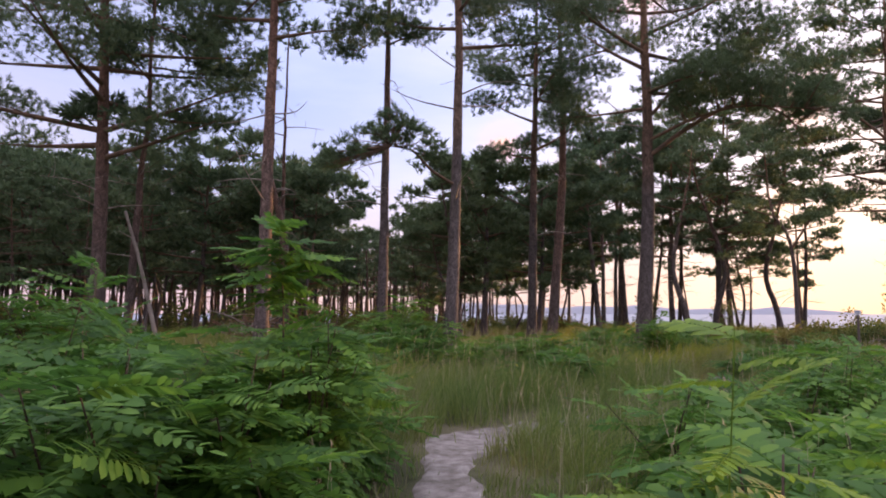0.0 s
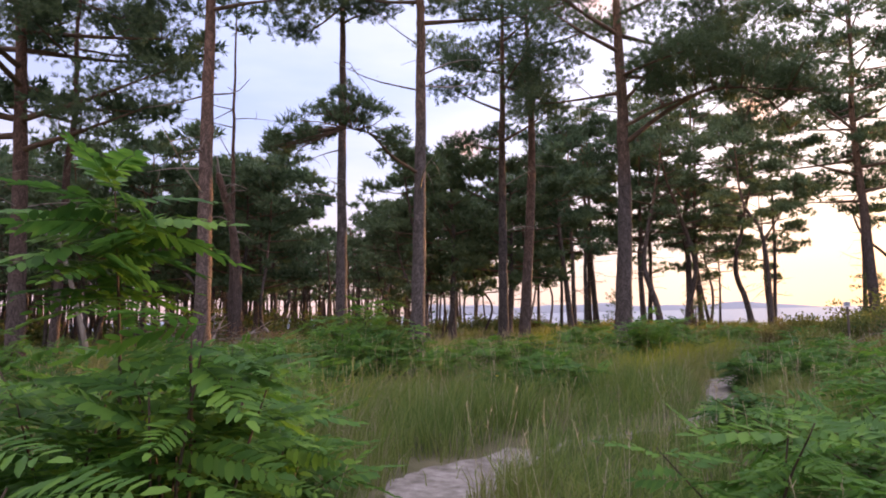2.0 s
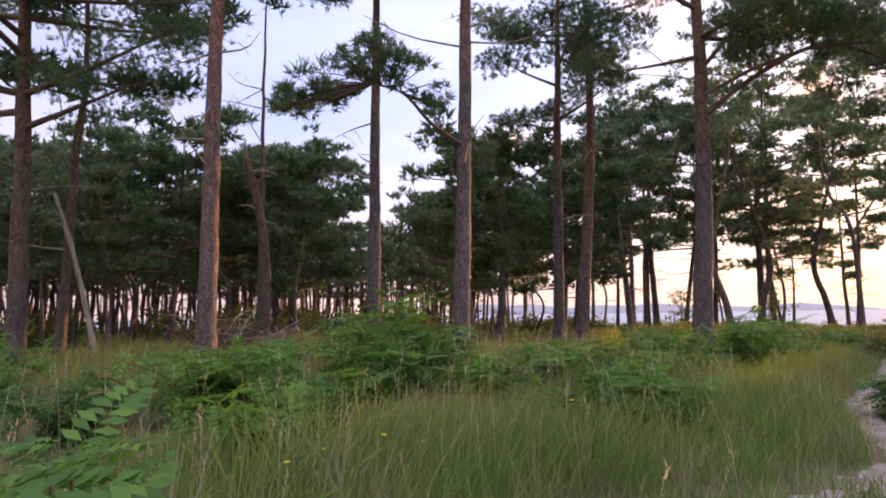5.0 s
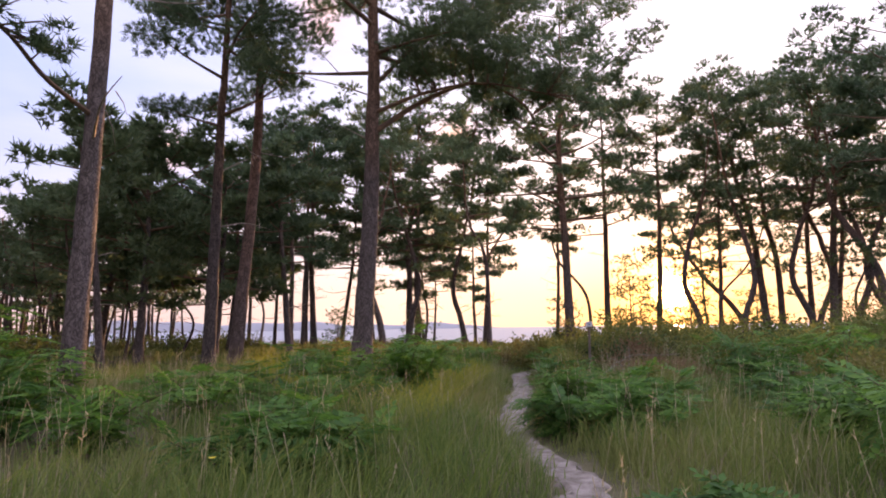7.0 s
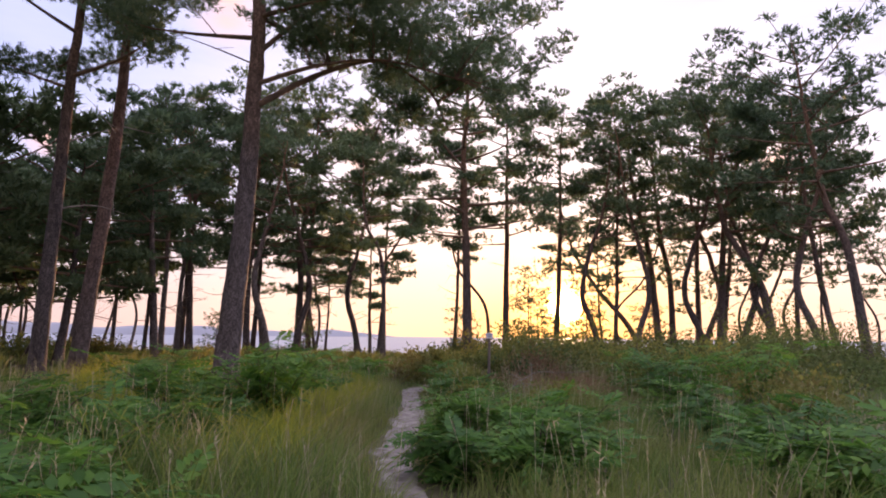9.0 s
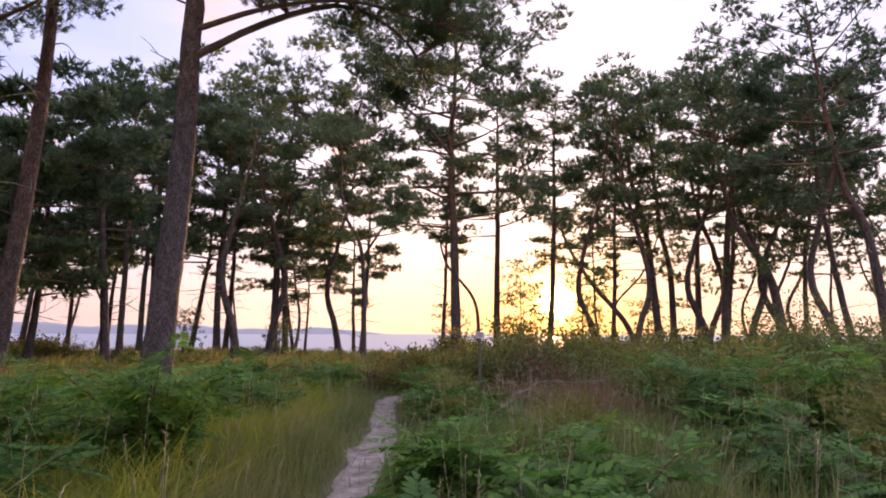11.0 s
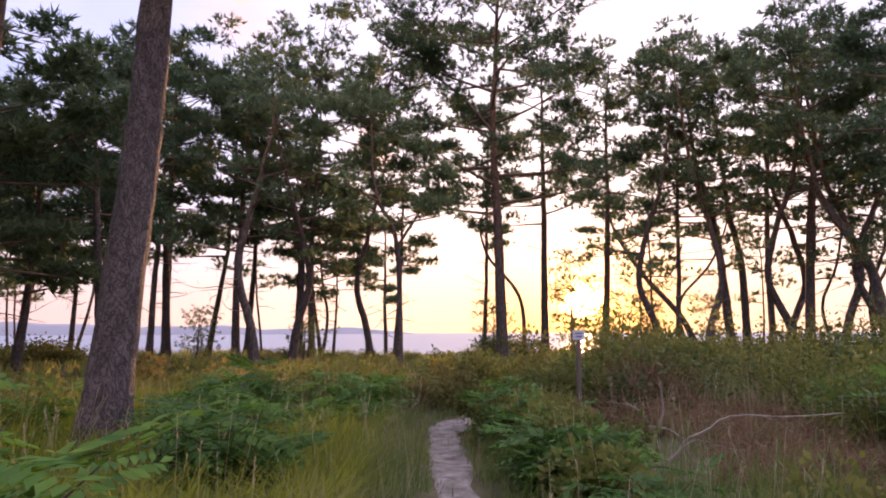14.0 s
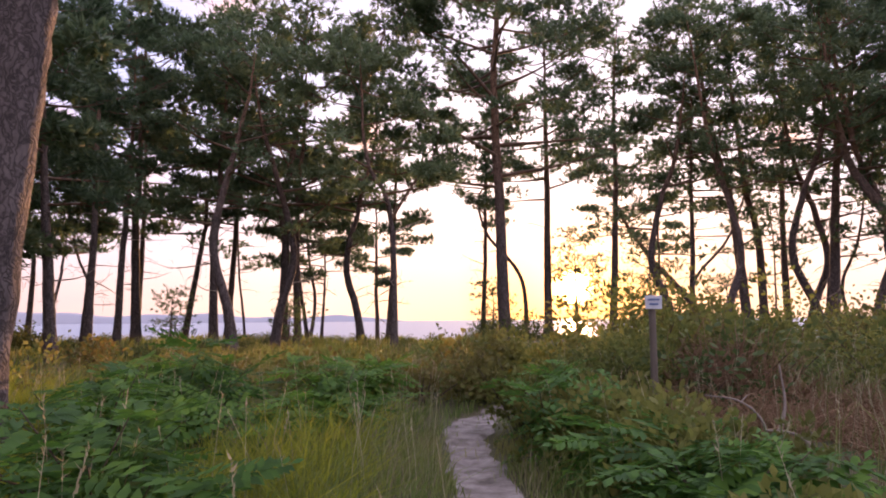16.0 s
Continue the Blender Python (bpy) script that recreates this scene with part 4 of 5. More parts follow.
locust(3.0, 5.4, 1.1, 0.9, 8, 20, 411, LOC, False, 1.15)
locust(4.1, 6.8, 1.1, 1.0, 8, 20, 412, LOC, False, 1.15)
locust(3.2, 7.2, 0.75, 0.7, 6, 16, 413, LOC)
locust(6.2, 8.6, 1.0, 0.9, 8, 20, 416, LOC, False, 1.1)
FIELD = "green locust shrub standing low in meadow grass"
for i, (x, y, h, sp) in enumerate([
        (-1.2, 17.6, 1.3, 1.3), (0.0, 16.9, 1.0, 1.0), (-3.2, 13.5, 0.7, 0.7), (-4.1, 11.7, 0.75, 1.0), (-1.4, 12.0, 0.6, 0.8), (3.1, 15.0, 0.75, 0.9), (4.2, 16.0, 0.7, 0.8),
        (2.6, 13.1, 0.55, 0.9), (1.7, 12.5, 0.5, 0.8), (5.6, 17.6, 1.2, 1.1), (8.2, 22.0, 0.9, 0.9), (4.6, 18.4, 1.1, 1.1),
        (8.9, 24.4, 0.85, 1.0), (9.8, 25.6, 0.9, 1.1), (10.9, 23.3, 0.85, 0.7), (9.9, 22.9, 0.6, 0.8), (11.4, 24.6, 0.8, 0.9), (7.3, 12.9, 0.8, 0.9), (7.9, 13.6, 0.85, 0.8),
        (8.3, 10.7, 0.95, 1.0), (9.6, 11.6, 0.8, 1.0), (13.3, 16.1, 1.1, 1.0), (14.5, 16.2, 0.9, 1.0), (9.8, 17.3, 0.5, 0.7), (12.0, 21.0, 0.75, 0.7), (12.4, 20.9, 0.7, 0.7), (11.2, 19.7, 0.5, 0.5),
        (12.9, 21.9, 0.8, 0.8), (10.7, 18.4, 0.55, 0.7), (-6.5, 14, 0.9, 1.2), (-9, 17, 1.0, 1.4), (6.2, 13.5, 0.5, 0.6), (16.0, 17.6, 0.7, 1.0), (9.3, 24.8, 0.9, 0.9),
        (3.65, 8.8, 0.55, 0.45), (-1.4, 14.4, 0.95, 1.1), (-0.5, 15.3, 0.9, 1.0), (-2.3, 13.2, 0.85, 1.0), (1.9, 15.7, 0.7, 0.9), (2.9, 17.6, 0.8, 0.9), (15.2, 17.4, 0.9, 1.0), (17.5, 18.6, 0.9, 1.1), (10.6, 13.2, 0.6, 0.9), (12.0, 14.4, 0.7, 0.9), (-2.7, 14.6, 0.85, 1.0), (-0.9, 14.0, 0.8, 0.9), (-1.8, 10.8, 0.7, 1.0), (-3.0, 12.4, 0.9, 1.1), (0.6, 14.2, 0.7, 0.8), (6.6, 24.9, 0.9, 1.0), (5.2, 22.0, 0.9, 1.0), (15.9, 17.9, 1.0, 1.0)]):
    locust(x, y, h, sp, 7, 18, 430 + i, FIELD, False, 1.1)
# the broad shrubs that stand clear of the grass along the path
for i, (x, y, h, sp) in enumerate([
        (9.3, 24.1, 1.15, 1.2), (6.5, 12.5, 0.72, 0.72), (16.3, 16.9, 1.05, 0.8), (14.6, 14.4, 1.45, 0.95), (7.65, 10.4, 0.75, 0.5), (2.3, 12.4, 0.66, 0.75),
        (5.6, 16.9, 1.40, 0.95), (7.25, 14.5, 0.78, 0.42), (12.2, 14.8, 1.05, 0.85), (9.5, 11.6, 0.55, 0.45), (7.9, 20.4, 0.86, 0.75),
        (14.0, 16.1, 1.25, 1.0), (10.6, 18.7, 0.62, 0.6), (8.6, 23.2, 0.90, 0.7), (11.9, 24.8, 0.75, 0.7), (11.6, 19.6, 0.62, 0.75), (-1.33, 16.3, 1.55, 1.2),
        (-0.6, 15.6, 1.0, 0.9), (-2.6, 12.7, 0.55, 0.4)]):
    locust(x, y, h, sp, 9, 22, 900 + i, "dark green spreading locust shrub standing clear of the grass", False, 1.15)


def bush(x, y, h, r, leaves, seed, label, mat=None, size=0.05, name="bush"):
    """A leafy bush: stems and uneven clumps of small folded leaves."""
    rng = np.random.default_rng(seed)
    root = new(name)
    SHRUBS.append((x, y, r))
    root.location = (x, y, float(ground_z(x, y)))
    tagged(root, label, "bush", "bushes along the ridge")
    st = Soup()
    cl, cr = [], []
    for k in range(9):
        a = rng.random() * 6.28
        o = r * math.sqrt(rng.random()) * 0.85
        tip = np.array([math.cos(a) * o, math.sin(a) * o, h * (0.45 + 0.5 * rng.random()) * (1.1 - 0.4 * o / r)])
        st.add(*tube(spline([(0.1 * rng.normal(), 0.1 * rng.normal(), -0.1), tip * 0.5 + rng.normal(size=3) * 0.06, tip], 6), np.linspace(0.016, 0.004, 6), 4))
        for j in range(3):
            cl.append(tip * (1.0 - 0.28 * j) + rng.normal(size=3) * 0.12 * r)
            cr.append(r * (0.22 + 0.2 * rng.random()))
    part("stemwork", st.mesh("stemwork", STEM, True), root)
    cl, cr = np.array(cl), np.array(cr)
    i = rng.integers(0, len(cl), leaves)
    u = rng.normal(size=(leaves, 3))
    u /= np.linalg.norm(u, axis=1)[:, None]
    p = cl[i] + u * (cr[i] * rng.random(leaves) ** 0.4)[:, None]
    p[:, 2] = np.maximum(p[:, 2], 0.04)
    d = u + 0.5 * rng.normal(size=u.shape) + [0, 0, 0.2]
    d /= np.linalg.norm(d, axis=1)[:, None]
    s = np.cross(d, rng.normal(size=d.shape))
    s /= np.linalg.norm(s, axis=1)[:, None]
    ln = (size * (0.7 + 0.6 * rng.random(leaves)))[:, None]
    v = np.stack([p, p + d * ln * 0.5 + s * ln * 0.3, p + d * ln, p + d * ln * 0.5 - s * ln * 0.3], 1).reshape(-1, 3)
    b = np.arange(leaves) * 4
    f = np.concatenate([np.stack([b, b + 1, b + 2], 1), np.stack([b, b + 2, b + 3], 1)])
    part("foliage", mesh_np("foliage", v, f, mat or SHRUB), root)
    return root


RIDGE = "dark green leafy bush along the shore ridge"
rng = np.random.default_rng(9)
n = 0
protos = []
while n < 165:
    x, y = rng.uniform(-14, 46), rng.uniform(12, 60)
    s = shore(x, y)
    if not ((23.5 if x > 13 else 29) < s < 58) or trail_distance([x], [y])[0] < 1.3:
        continue
    if s < 36 and x < 10 and rng.random() < 0.6:
        continue
    h = rng.uniform(0.6, 1.1) * (0.45 if 10 < x < 32 and y > 26 else 1.0)
    if n < 6:
        protos.append(bush(x, y, 0.95 + 0.08 * n, 1.0 + 0.1 * n, 750, 500 + n, RIDGE, size=0.125))
    else:
        c = copy_thing(protos[n % 6], pose(x, y, float(ground_z(x, y)), 0, 0, rng.uniform(0, 360)))
        c.scale = (h * 1.3, h * 1.3, h)
    n += 1
for i in range(60):
    a, r = radians(rng.uniform(-56, -3)), rng.uniform(34, 70)
    x, y = r * math.sin(a), r * math.cos(a)
    c = copy_thing(protos[i % 6], pose(x, y, float(ground_z(x, y)), 0, 0, rng.uniform(0, 360)))
    k = rng.uniform(0.8, 1.7)
    c.scale = (k * 1.3, k * 1.3, k)
    tagged(c, "dark undergrowth bush below the dense pine wood", group="undergrowth of the wood")
# the big dark bushes beside the ridge pines
for i, (x, y, h, r) in enumerate([(24.0, 17.9, 1.7, 1.9), (26.0, 19.6, 2.1, 2.2), (28.2, 20.6, 2.3, 2.4), (30.8, 21.6, 2.4, 2.4), (33.0, 20.0, 2.2, 2.4), (22.3, 20.3, 1.4, 1.6),
                                  (16.2, 22.9, 1.55, 1.4), (17.4, 23.8, 1.7, 1.6), (15.0, 23.4, 1.2, 1.1), (19.0, 23.0, 1.6, 1.5), (14.2, 24.6, 0.9, 1.0), (20.5, 24.0, 1.4, 1.6)]):
    if i < 6:
        bush(x, y, h, r, 3000, 560 + i, "large dark green rounded bush below the pines", size=0.10)
    else:
        bush(x, y, h, r, 2600, 560 + i, "large yellow-green leafy bush beside the signpost", OLIVE, size=0.11)


for i, (x, y, h, r) in enumerate([(14.4, 17.0, 1.25, 1.1), (12.8, 15.6, 1.0, 0.9), (11.2, 19.2, 0.65, 0.7), (12.3, 21.0, 0.75, 0.7), (16.8, 19.0, 1.2, 1.1), (18.4, 20.4, 1.4, 1.3), (16.2, 16.6, 1.2, 1.2),
                                  (10.2, 17.9, 0.5, 0.6), (18.6, 17.4, 1.2, 1.3), (14.6, 22.3, 1.0, 0.8), (10.4, 15.9, 0.6, 0.8), (8.6, 14.6, 0.5, 0.6), (20.5, 21.8, 1.5, 1.4), (11.5, 12.6, 0.8, 0.9), (13.6, 13.2, 0.9, 1.0), (11.6, 19.0, 0.45, 0.65), (12.0, 20.7, 0.8, 0.75), (12.0, 20.3, 0.7, 0.6), (12.6, 22.4, 1.0, 0.8), (13.9, 22.2, 1.15, 0.9)]):
    bush(x, y, h, r, 2300, 580 + i, "olive green leafy bush beside withered brush", OLIVE, size=0.075)


rng = np.random.default_rng(29)
for i in range(16):
    x, y = 6.5 + 0.8 * i + rng.uniform(-0.5, 0.5), 30.0 - 0.28 * i + rng.uniform(-3.0, 3.5)
    bush(x, y, rng.uniform(0.55, 0.95), rng.uniform(0.6, 1.0), 700, 640 + i, "small yellow-green bush on the grassy ridge", OLIVE, size=0.10)


def brush(x, y, r, h, count, seed):
    """Withered bracken and fine twigs."""
    rng = np.random.default_rng(seed)
    root = new("withered_brush")
    root.location = (x, y, float(ground_z(x, y)))
    tagged(root, "heap of withered red-brown brush and twigs", "brush")
    s, fine = Soup(), Soup()
    for k in range(count):
        a, o = rng.random() * 6.28, r * math.sqrt(rng.random())
        p0 = np.array([math.cos(a) * o, math.sin(a) * o, 0.0])
        tip = p0 + np.array([0.35 * rng.normal(), 0.35 * rng.normal(), h * (0.4 + 0.7 * rng.random()) * (1.1 - 0.5 * o / r)])
        s.add(*tube(spline([p0, (p0 + tip) / 2 + 0.08 * rng.normal(size=3), tip], 4), (0.009, 0.008, 0.006, 0.003), 3))
        for j in range(3):
            q0 = p0 + (tip - p0) * (0.4 + 0.6 * rng.random())
            t2 = q0 + rng.normal(size=3) * 0.14
            fine.add(*tube([q0, (q0 + t2) / 2 + 0.02, t2], (0.006, 0.005, 0.0025), 3))
    tagged(part("stalkwork", s.mesh("stalkwork", BROWN), root), kind="stuff")
    tagged(part("twigwork", fine.mesh("twigwork", BROWN), root), "fine brittle side twigs", kind="stuff")


for i, (x, y, r, h, c) in enumerate([(14.6, 20.5, 0.8, 0.45, 300), (15.5, 21.4, 0.75, 1.15, 330), (14.8, 18.5, 1.2, 0.34, 330), (16.1, 19.8, 1.0, 0.5, 260), (13.9, 21.2, 0.6, 0.45, 160), (12.9, 17.3, 1.0, 0.42, 420), (12.6, 16.4, 0.8, 0.40, 300), (14.2, 17.4, 1.0, 0.38, 300)]):
    brush(x, y, r, h, c, 600 + i)


def dead_branch(x, y, rz, scale, seed, pieces, label):
    rng = np.random.default_rng(seed)
    root = new("fallen_branch")
    root.matrix_basis = pose(x, y, float(ground_z(x, y)), 0, 0, rz)
    tagged(root, label, "branch")
    for nm, line, r0 in pieces:
        s = Soup()
        s.add(*tube(spline(np.array(line) * scale, 14), np.linspace(r0, r0 * 0.35, 14) * scale, 7, 0.08, rng))
        part(nm, s.mesh(nm, DEADWOOD, True), root)


dead_branch(13.75, 19.8, -40, 0.74, 620,
            [("stem", [(0.45, 0, -0.05), (0.15, 0.1, 0.20), (-0.25, 0.1, 0.26)], 0.035),
             ("fork", [(-0.05, 0.1, 0.24), (0.06, 0.15, 0.6), (0.04, 0.2, 1.1)], 0.028),
             ("fork", [(-0.22, 0.1, 0.0), (-0.24, 0.15, 0.35), (-0.5, 0.2, 0.62), (-0.95, 0.25, 0.70)], 0.024),
             ("twig", [(-0.5, 0.2, 0.60), (-0.42, 0.22, 0.68), (-0.36, 0.24, 0.72)], 0.010),
             ("twig", [(0.3, 0.05, 0.1), (0.34, 0.06, 0.25), (0.32, 0.08, 0.34)], 0.012)], "bleached forked branch standing up from brown brush")
dead_branch(11.15, 17.85, 0, 1.0, 621,
            [("stem", [(-0.22, 0.12, 0.22), (-0.02, 0.02, 0.34), (0.10, -0.02, 0.42), (0.15, -0.08, 0.54), (0.34, -0.16, 0.60), (0.44, -0.24, 0.70), (0.62, -0.36, 0.74), (1.0, -0.62, 0.72), (1.45, -0.90, 0.75)], 0.015),
             ("twig", [(0.02, 0.0, 0.38), (0.30, -0.05, 0.50), (0.62, -0.12, 0.42), (0.85, -0.2, 0.36)], 0.008),
             ("twig", [(0.72, -0.43, 0.74), (0.92, -0.50, 0.68), (1.15, -0.56, 0.55)], 0.005),
             ("twig", [(0.10, -0.05, 0.50), (0.16, -0.1, 0.36), (0.24, -0.12, 0.20)], 0.009),
             ("twig", [(0.40, -0.20, 0.66), (0.42, -0.22, 0.66), (0.50, -0.24, 0.56)], 0.006)], "long bare fallen branch arching out of brush")


def branch_heap(x, y, r, h, count, seed):
    """Fallen dry boughs piled crosswise."""
    rng = np.random.default_rng(seed)
    root = new("branch_heap")
    root.location = (x, y, float(ground_z(x, y)))
    tagged(root, "heap of fallen dry pine boughs below a snapped trunk", "branch heap")
    for k in range(count):
        a, o = rng.random() * 6.28, r * rng.random()
        p0 = np.array([math.cos(a) * o, math.sin(a) * o * 0.7, 0.05 + 0.35 * h * rng.random()])
        b = rng.random() * 6.28
        ln = r * (0.5 + 0.9 * rng.random())
        tip = p0 + np.array([math.cos(b) * ln, math.sin(b) * ln * 0.7, h * (0.9 * rng.random() - 0.05)])
        s = Soup()
        path = spline([p0, (p0 + tip) / 2 + rng.normal(size=3) * 0.14, tip], 8)
        s.add(*tube(path, np.linspace(0.05 + 0.02 * rng.random(), 0.012, 8), 5, 0.06, rng))
        for j in range(4):
            q0 = path[2 + j]
            t2 = q0 + rng.normal(size=3) * np.array([0.4, 0.3, 0.22])
            s.add(*tube([q0, (q0 + t2) / 2 + [0, 0, 0.05], t2], (0.02, 0.013, 0.005), 4))
        part("bough", s.mesh("bough", DEADWOOD if k % 3 else LIMB_BARK, True), root)
    fine = Soup()
    for k in range(500):
        p0 = rng.normal(size=3) * np.array([0.55 * r, 0.35 * r, 0.0]) + [0, 0, h * 0.75 * rng.random()]
        t2 = p0 + rng.normal(size=3) * np.array([0.22, 0.22, 0.15])
        fine.add(*tube([p0, (p0 + t2) / 2 + 0.02, t2], (0.011, 0.009, 0.004), 3))
    tagged(part("twigwork", fine.mesh("twigwork", BROWN), root, "rust-brown dead twigs"), "rust-brown dead twigs", kind="stuff")


branch_heap(-7.9, 27.2, 1.7, 1.3, 26, 650)
branch_heap(-5.6, 27.6, 1.2, 0.9, 14, 651)


def leaning_trunk():
    root = new("leaning_dead_trunk")
    root.location = (-9.7, 22.3, float(ground_z(-9.7, 22.3)))
    tagged(root, "thin pale dead trunk leaning against a pine", "dead tree")
    rng = np.random.default_rng(63)
    s = Soup()
    s.add(*tube(spline([(0, 0, -0.1), (-0.35, 0, 1.3), (-0.75, 0, 2.8), (-1.2, -0.3, 4.6)], 16), np.linspace(0.085, 0.05, 16), 8, 0.05, rng))
    part("trunk", s.mesh("trunk", DEADWOOD, True), root)
    s = Soup()
    s.add(*tube(spline([(-0.75, 0, 2.8), (-1.0, 0.1, 3.6), (-1.6, 0.1, 4.0)], 8), np.linspace(0.03, 0.01, 8), 5))
    part("dead_limb", s.mesh("dead_limb", DEADWOOD, True), root)


leaning_trunk()


def signpost(x, y):
    root = new("signpost")
    root.location = (x, y, float(ground_z(x, y)))
    tagged(root, "grey wooden post with a small pale plate", "signpost")
    s = Soup()
    s.add(*tube([(0, 0, -0.3), (0.0, 0, 0.6), (0.01, 0, 1.2), (0.01, 0, 1.54)], (0.042, 0.040, 0.038, 0.038), 10))
    part("post", s.mesh("post", POST_WOOD, True), root)

    def plate(w, h, d, m, nm, off, mat):
        b = bmesh.new()
        bmesh.ops.create_cube(b, size=1, matrix=m @ Matrix.Translation(off) @ Matrix.Diagonal((w, d, h, 1)))
        bmesh.ops.bevel(b, geom=b.edges[:], offset=0.004, segments=2, affect="EDGES")
        me = bpy.data.meshes.new(nm)
        b.to_mesh(me)
        b.free()
        me.materials.append(mat)
        part(nm, me, root)

    m = pose(0.01, 0, 1.48, 0, 0, -36)
    plate(0.19, 0.15, 0.012, m, "plate", (0, -0.062, 0), PLATE)
    plate(0.13, 0.02, 0.004, m, "mark", (0, -0.072, 0.03), PLATE_MARK)
    plate(0.10, 0.02, 0.004, m, "mark", (0, -0.072, -0.02), PLATE_MARK)


signpost(13.5, 21.1)


# ---- grasses ----
def blades(pos, height, width, rng, mat, name, lean, away):
    n = len(pos)
    a = rng.random(n) * 6.283
    side = np.stack([np.cos(a), np.sin(a), np.zeros(n)], 1)
    out = away * 0.55 + rng.normal(size=(n, 2)) * 0.6 + np.array([0.25, -0.1])
    bend = np.concatenate([out * (height * lean)[:, None], np.zeros((n, 1))], 1)
    up = np.array([0, 0, 1.0])
    h = height[:, None]
    w = width[:, None] * 0.5
    mid = pos + up * h * 0.55 + bend * 0.3
    tip = pos + up * h * 0.95 + bend
    v = np.stack([pos - side * w, pos + side * w, mid + side * w * 0.75, mid - side * w * 0.75, tip], 1).reshape(-1, 3)
    k = np.arange(n) * 5
    f = np.concatenate([np.stack([k, k + 1, k + 2], 1), np.stack([k, k + 2, k + 3], 1), np.stack([k + 3, k + 2, k + 4], 1)])
    return mesh_np(name, v, f, mat)


def meadow(count, x0, x1, y0, y1, seed, hmean, wide, mat, name, label, keep, lean=0.42):
    rng = np.random.default_rng(seed)
    centres = np.stack([rng.uniform(x0, x1, count // 14), rng.uniform(y0, y1, count // 14)], 1)
    away = rng.normal(size=(len(centres) * 14, 2))
    p = np.repeat(centres, 14, 0) + away * 0.10
    size = np.repeat(0.6 + 0.7 * rng.random(len(centres)), 14)
    d = trail_distance(p[:, 0], p[:, 1])
    hidden = (p[:, 0] > 1.3) & (p[:, 0] < 3.5) & (p[:, 1] > 8.4) & (p[:, 1] < 10.6)
    stray = rng.random(len(p)) < 0.03
    ok = (hidden | stray | (d > 0.20 + 0.16 * rng.random(len(p)) + 0.22 * np.exp(-((p[:, 1] - 8.0) / 0.8) ** 2))) & keep(p, d, rng)
    for sx, sy, sr in SHRUBS:
        ok &= ((p[:, 0] - sx) ** 2 + (p[:, 1] - sy) ** 2 > (0.75 * sr) ** 2) | stray
    p, d, away, size = p[ok], d[ok], away[ok], size[ok]
    tall = 0.75 + 0.35 * np.sin(p[:, 0] * 0.9 + 2) * np.sin(p[:, 1] * 0.8) + 0.25 * np.sin(p[:, 0] * 0.35 - p[:, 1] * 0.5)
    h = hmean * size * np.clip(tall, 0.35, 1.3) * (0.6 + 0.7 * rng.random(len(p))) * np.clip(0.35 + (d - 0.2) * 1.8 + 0.6 * ((p[:, 0] > 1.2) & (p[:, 0] < 4.4) & (p[:, 1] < 10.6)), 0.3, 1.1)
    pos = np.concatenate([p, ground_z(p[:, 0], p[:, 1])[:, None] - 0.02], 1)
    ob = new(name, blades(pos, h, wide * (0.7 + 0.6 * rng.random(len(p))), rng, mat, name, lean, away))
    return tagged(ob, label, "grass", kind="stuff")


def near_rows(lo, hi):
    return lambda p, d, rng: (d >= lo) & (d < hi) & (shore(p[:, 0], p[:, 1]) < 62) & ((np.minimum(np.hypot(p[:, 0] - 14.6, p[:, 1] - 19.6) - 0.4, np.hypot(p[:, 0] - 13.0, p[:, 1] - 18.3) - 0.4) > 1.4) | (rng.random(len(p)) < 0.08))


GL = "tall green and straw-coloured meadow grass"
meadow(190000, -7, 17, 2.5, 31, 701, 0.46, 0.011, GRASS, "meadow_grass", GL, near_rows(0, 4.5))
meadow(165000, -16, 32, 6, 42, 702, 0.47, 0.016, GRASS, "meadow_grass", GL, near_rows(4.5, 14))
meadow(80000, -30, 50, 12, 62, 703, 0.42, 0.040, GRASS, "meadow_grass", "rough grass under the far pines", near_rows(14, 60))
meadow(52000, -3, 17, 5, 28, 705, 0.54, 0.012, GRASS_LONG, "long_grass", "long arching bright green grass beside the path", near_rows(0.6, 3.0), 0.85)
# patch left of the path, coloured as though the low sun reached it
meadow(42000, 4, 12, 14, 27, 706, 0.60, 0.012, GRASS_SUN_TINT, "long_grass", "tall grass with low sunlight put into its yellow-green colour", lambda p, d, rng: (d > 1.0) & (np.sin(p[:, 0] * 1.3) * np.sin(p[:, 1] * 1.1 + 1) > -0.55) & (p[:, 1] - 14 > (p[:, 0] - 6) * 1.25), 0.7)
meadow(26000, -7, 20, 3, 31, 704, 0.56, 0.007, DRY, "dry_grass", "thin dry straw stalks among the grass", near_rows(0.2, 9))


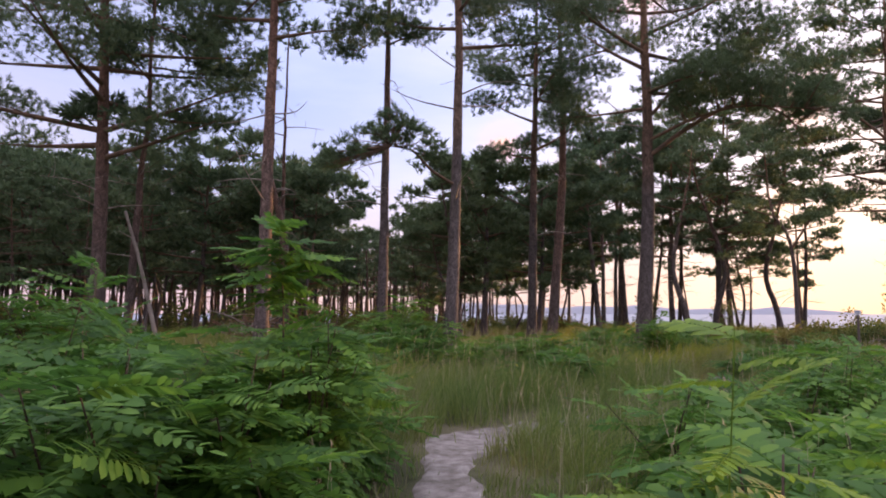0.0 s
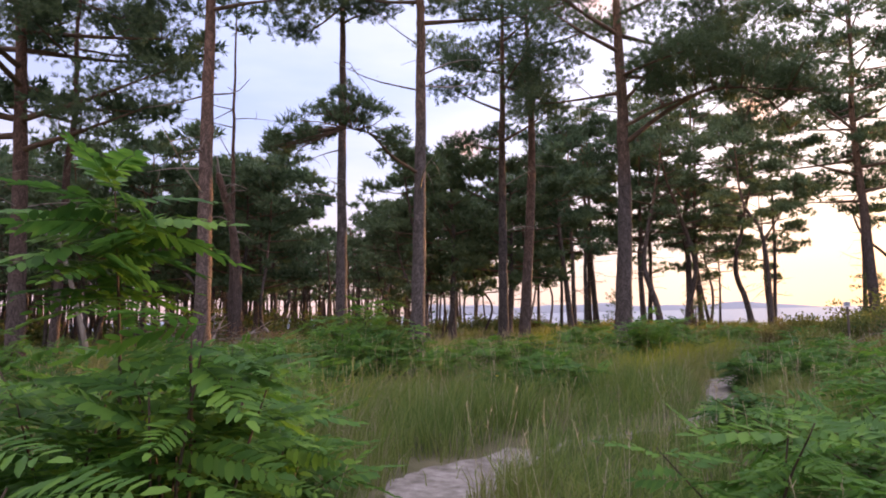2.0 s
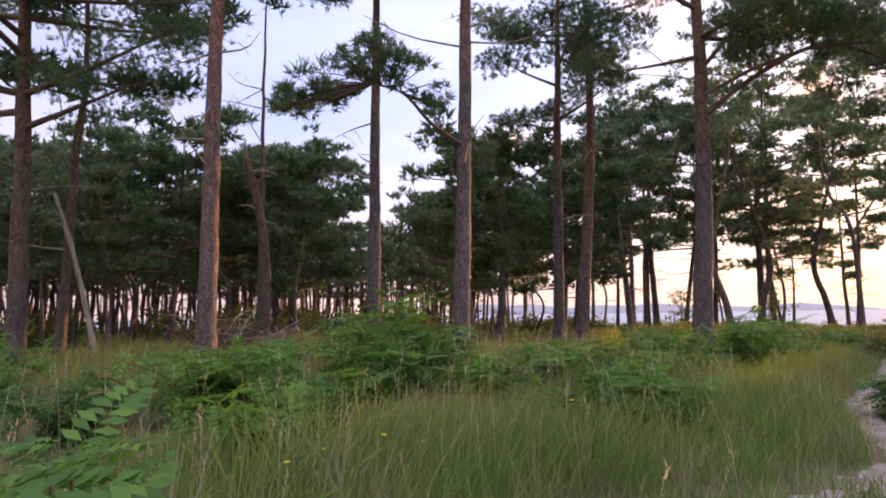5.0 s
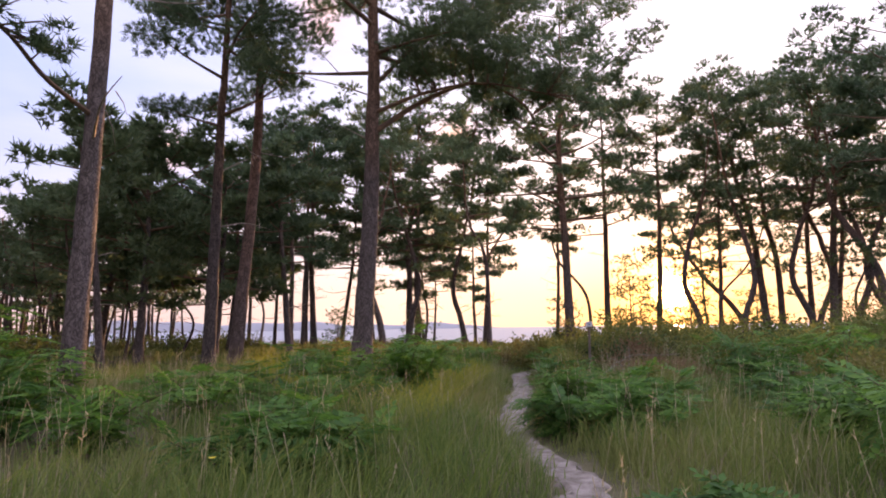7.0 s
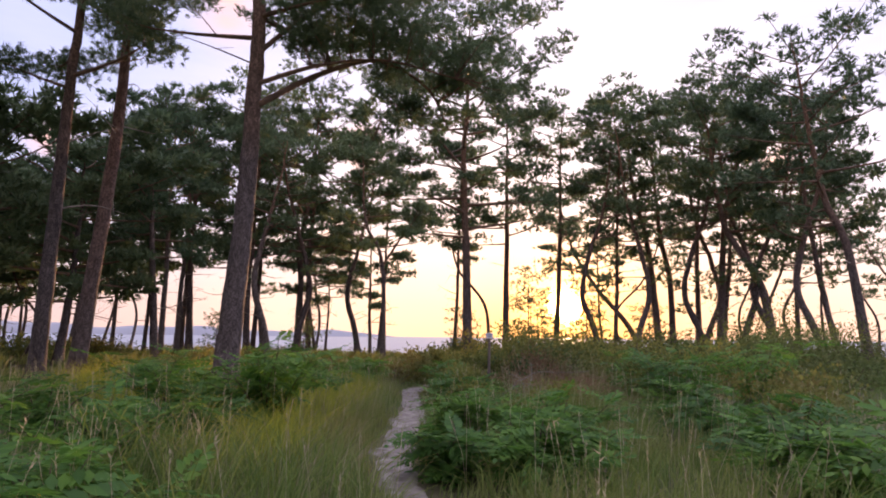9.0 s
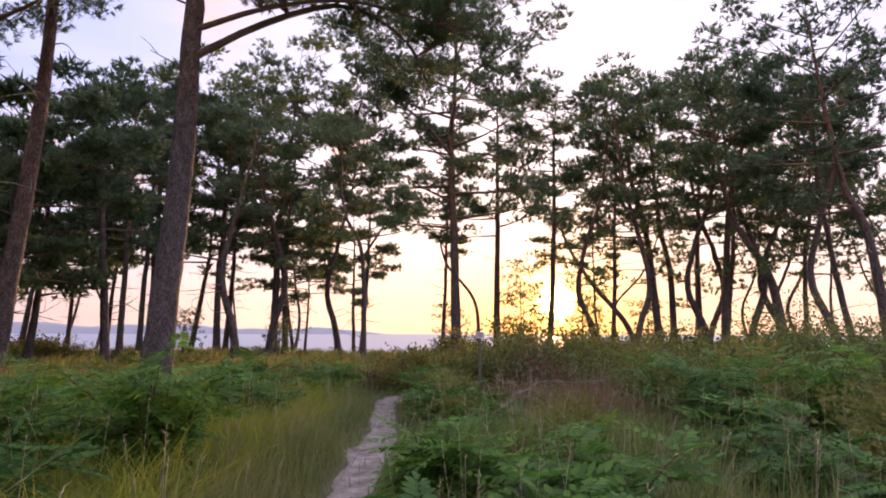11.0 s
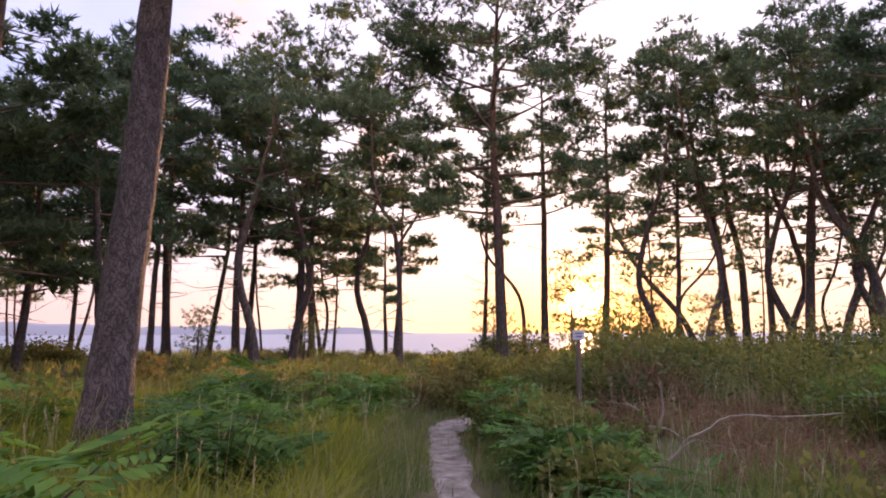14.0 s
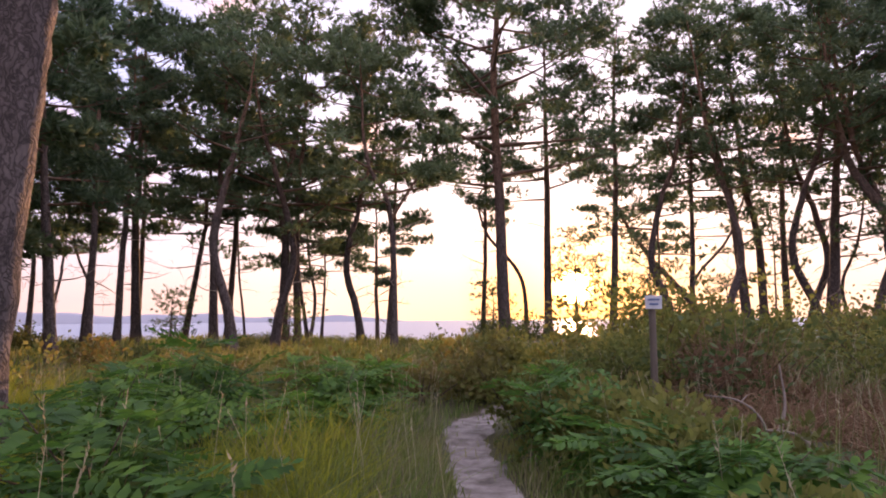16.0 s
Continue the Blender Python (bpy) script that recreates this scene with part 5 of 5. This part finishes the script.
def seed_heads(count, seed):
    """Grass stalks with pale feathery heads."""
    rng = np.random.default_rng(seed)
    p = np.stack([rng.uniform(-6, 18, count), rng.uniform(3, 27, count)], 1)
    d = trail_distance(p[:, 0], p[:, 1])
    p = p[(d > 0.4) & (d < 8)]
    s = Soup()
    for x, y in p:
        h = rng.uniform(0.6, 0.95)
        z = float(ground_z(x, y))
        b = rng.normal(size=2) * 0.09
        top = np.array([x + b[0], y + b[1], z + h])
        s.add(*tube([(x, y, z - 0.02), (x + b[0] * 0.3, y + b[1] * 0.3, z + h * 0.55), top], (0.0022, 0.002, 0.0012), 3))
        for k in range(9):
            q0 = top - np.array([b[0] * 0.3, b[1] * 0.3, h * 0.2]) * (k / 9)
            dd = np.array([rng.normal() * 0.5, rng.normal() * 0.5, 1.0]) * 0.03
            sd = np.array([rng.normal(), rng.normal(), 0]) * 0.0027
            s.add([q0 - sd, q0 + sd, q0 + dd], [(0, 1, 2)])
    ob = new("seed_heads", s.mesh("seed_heads", DRY))
    tagged(ob, "pale feathery seed heads on thin grass stalks", "grass", kind="stuff")


seed_heads(2600, 710)


def flower(x, y, h, seed):
    rng = np.random.default_rng(seed)
    root = new("yellow_flower")
    root.location = (x, y, float(ground_z(x, y)))
    tagged(root, "small yellow wild flower in the grass", "flower", "yellow wild flowers")
    s = Soup()
    s.add(*tube(spline([(0, 0, -0.03), (0.02, 0.01, h * 0.5), (0.03, 0.0, h)], 6), np.linspace(0.003, 0.002, 6), 4))
    part("stem", s.mesh("stem", GRASS), root)
    s = Soup()
    for k in range(9):
        a = k * 0.7
        d = np.array([math.cos(a), math.sin(a), 0.35])
        sd = np.array([-d[1], d[0], 0]) * 0.009
        c = np.array([0.03, 0, h])
        s.add([c, c + d * 0.018 + sd, c + d * 0.032, c + d * 0.018 - sd], [(0, 1, 2), (0, 2, 3)])
    part("petals", s.mesh("petals", YELLOW), root)


for i, (x, y, h) in enumerate([(-1.35, 5.2, 0.5), (-2.0, 4.7, 0.45), (-1.0, 8.7, 0.5), (-0.9, 9.3, 0.45), (-0.2, 10.0, 0.4), (-1.4, 9.0, 0.45), (-0.5, 9.7, 0.5), (1.2, 11.0, 0.5), (2.3, 12.3, 0.5)]):
    flower(x, y, h, 720 + i)
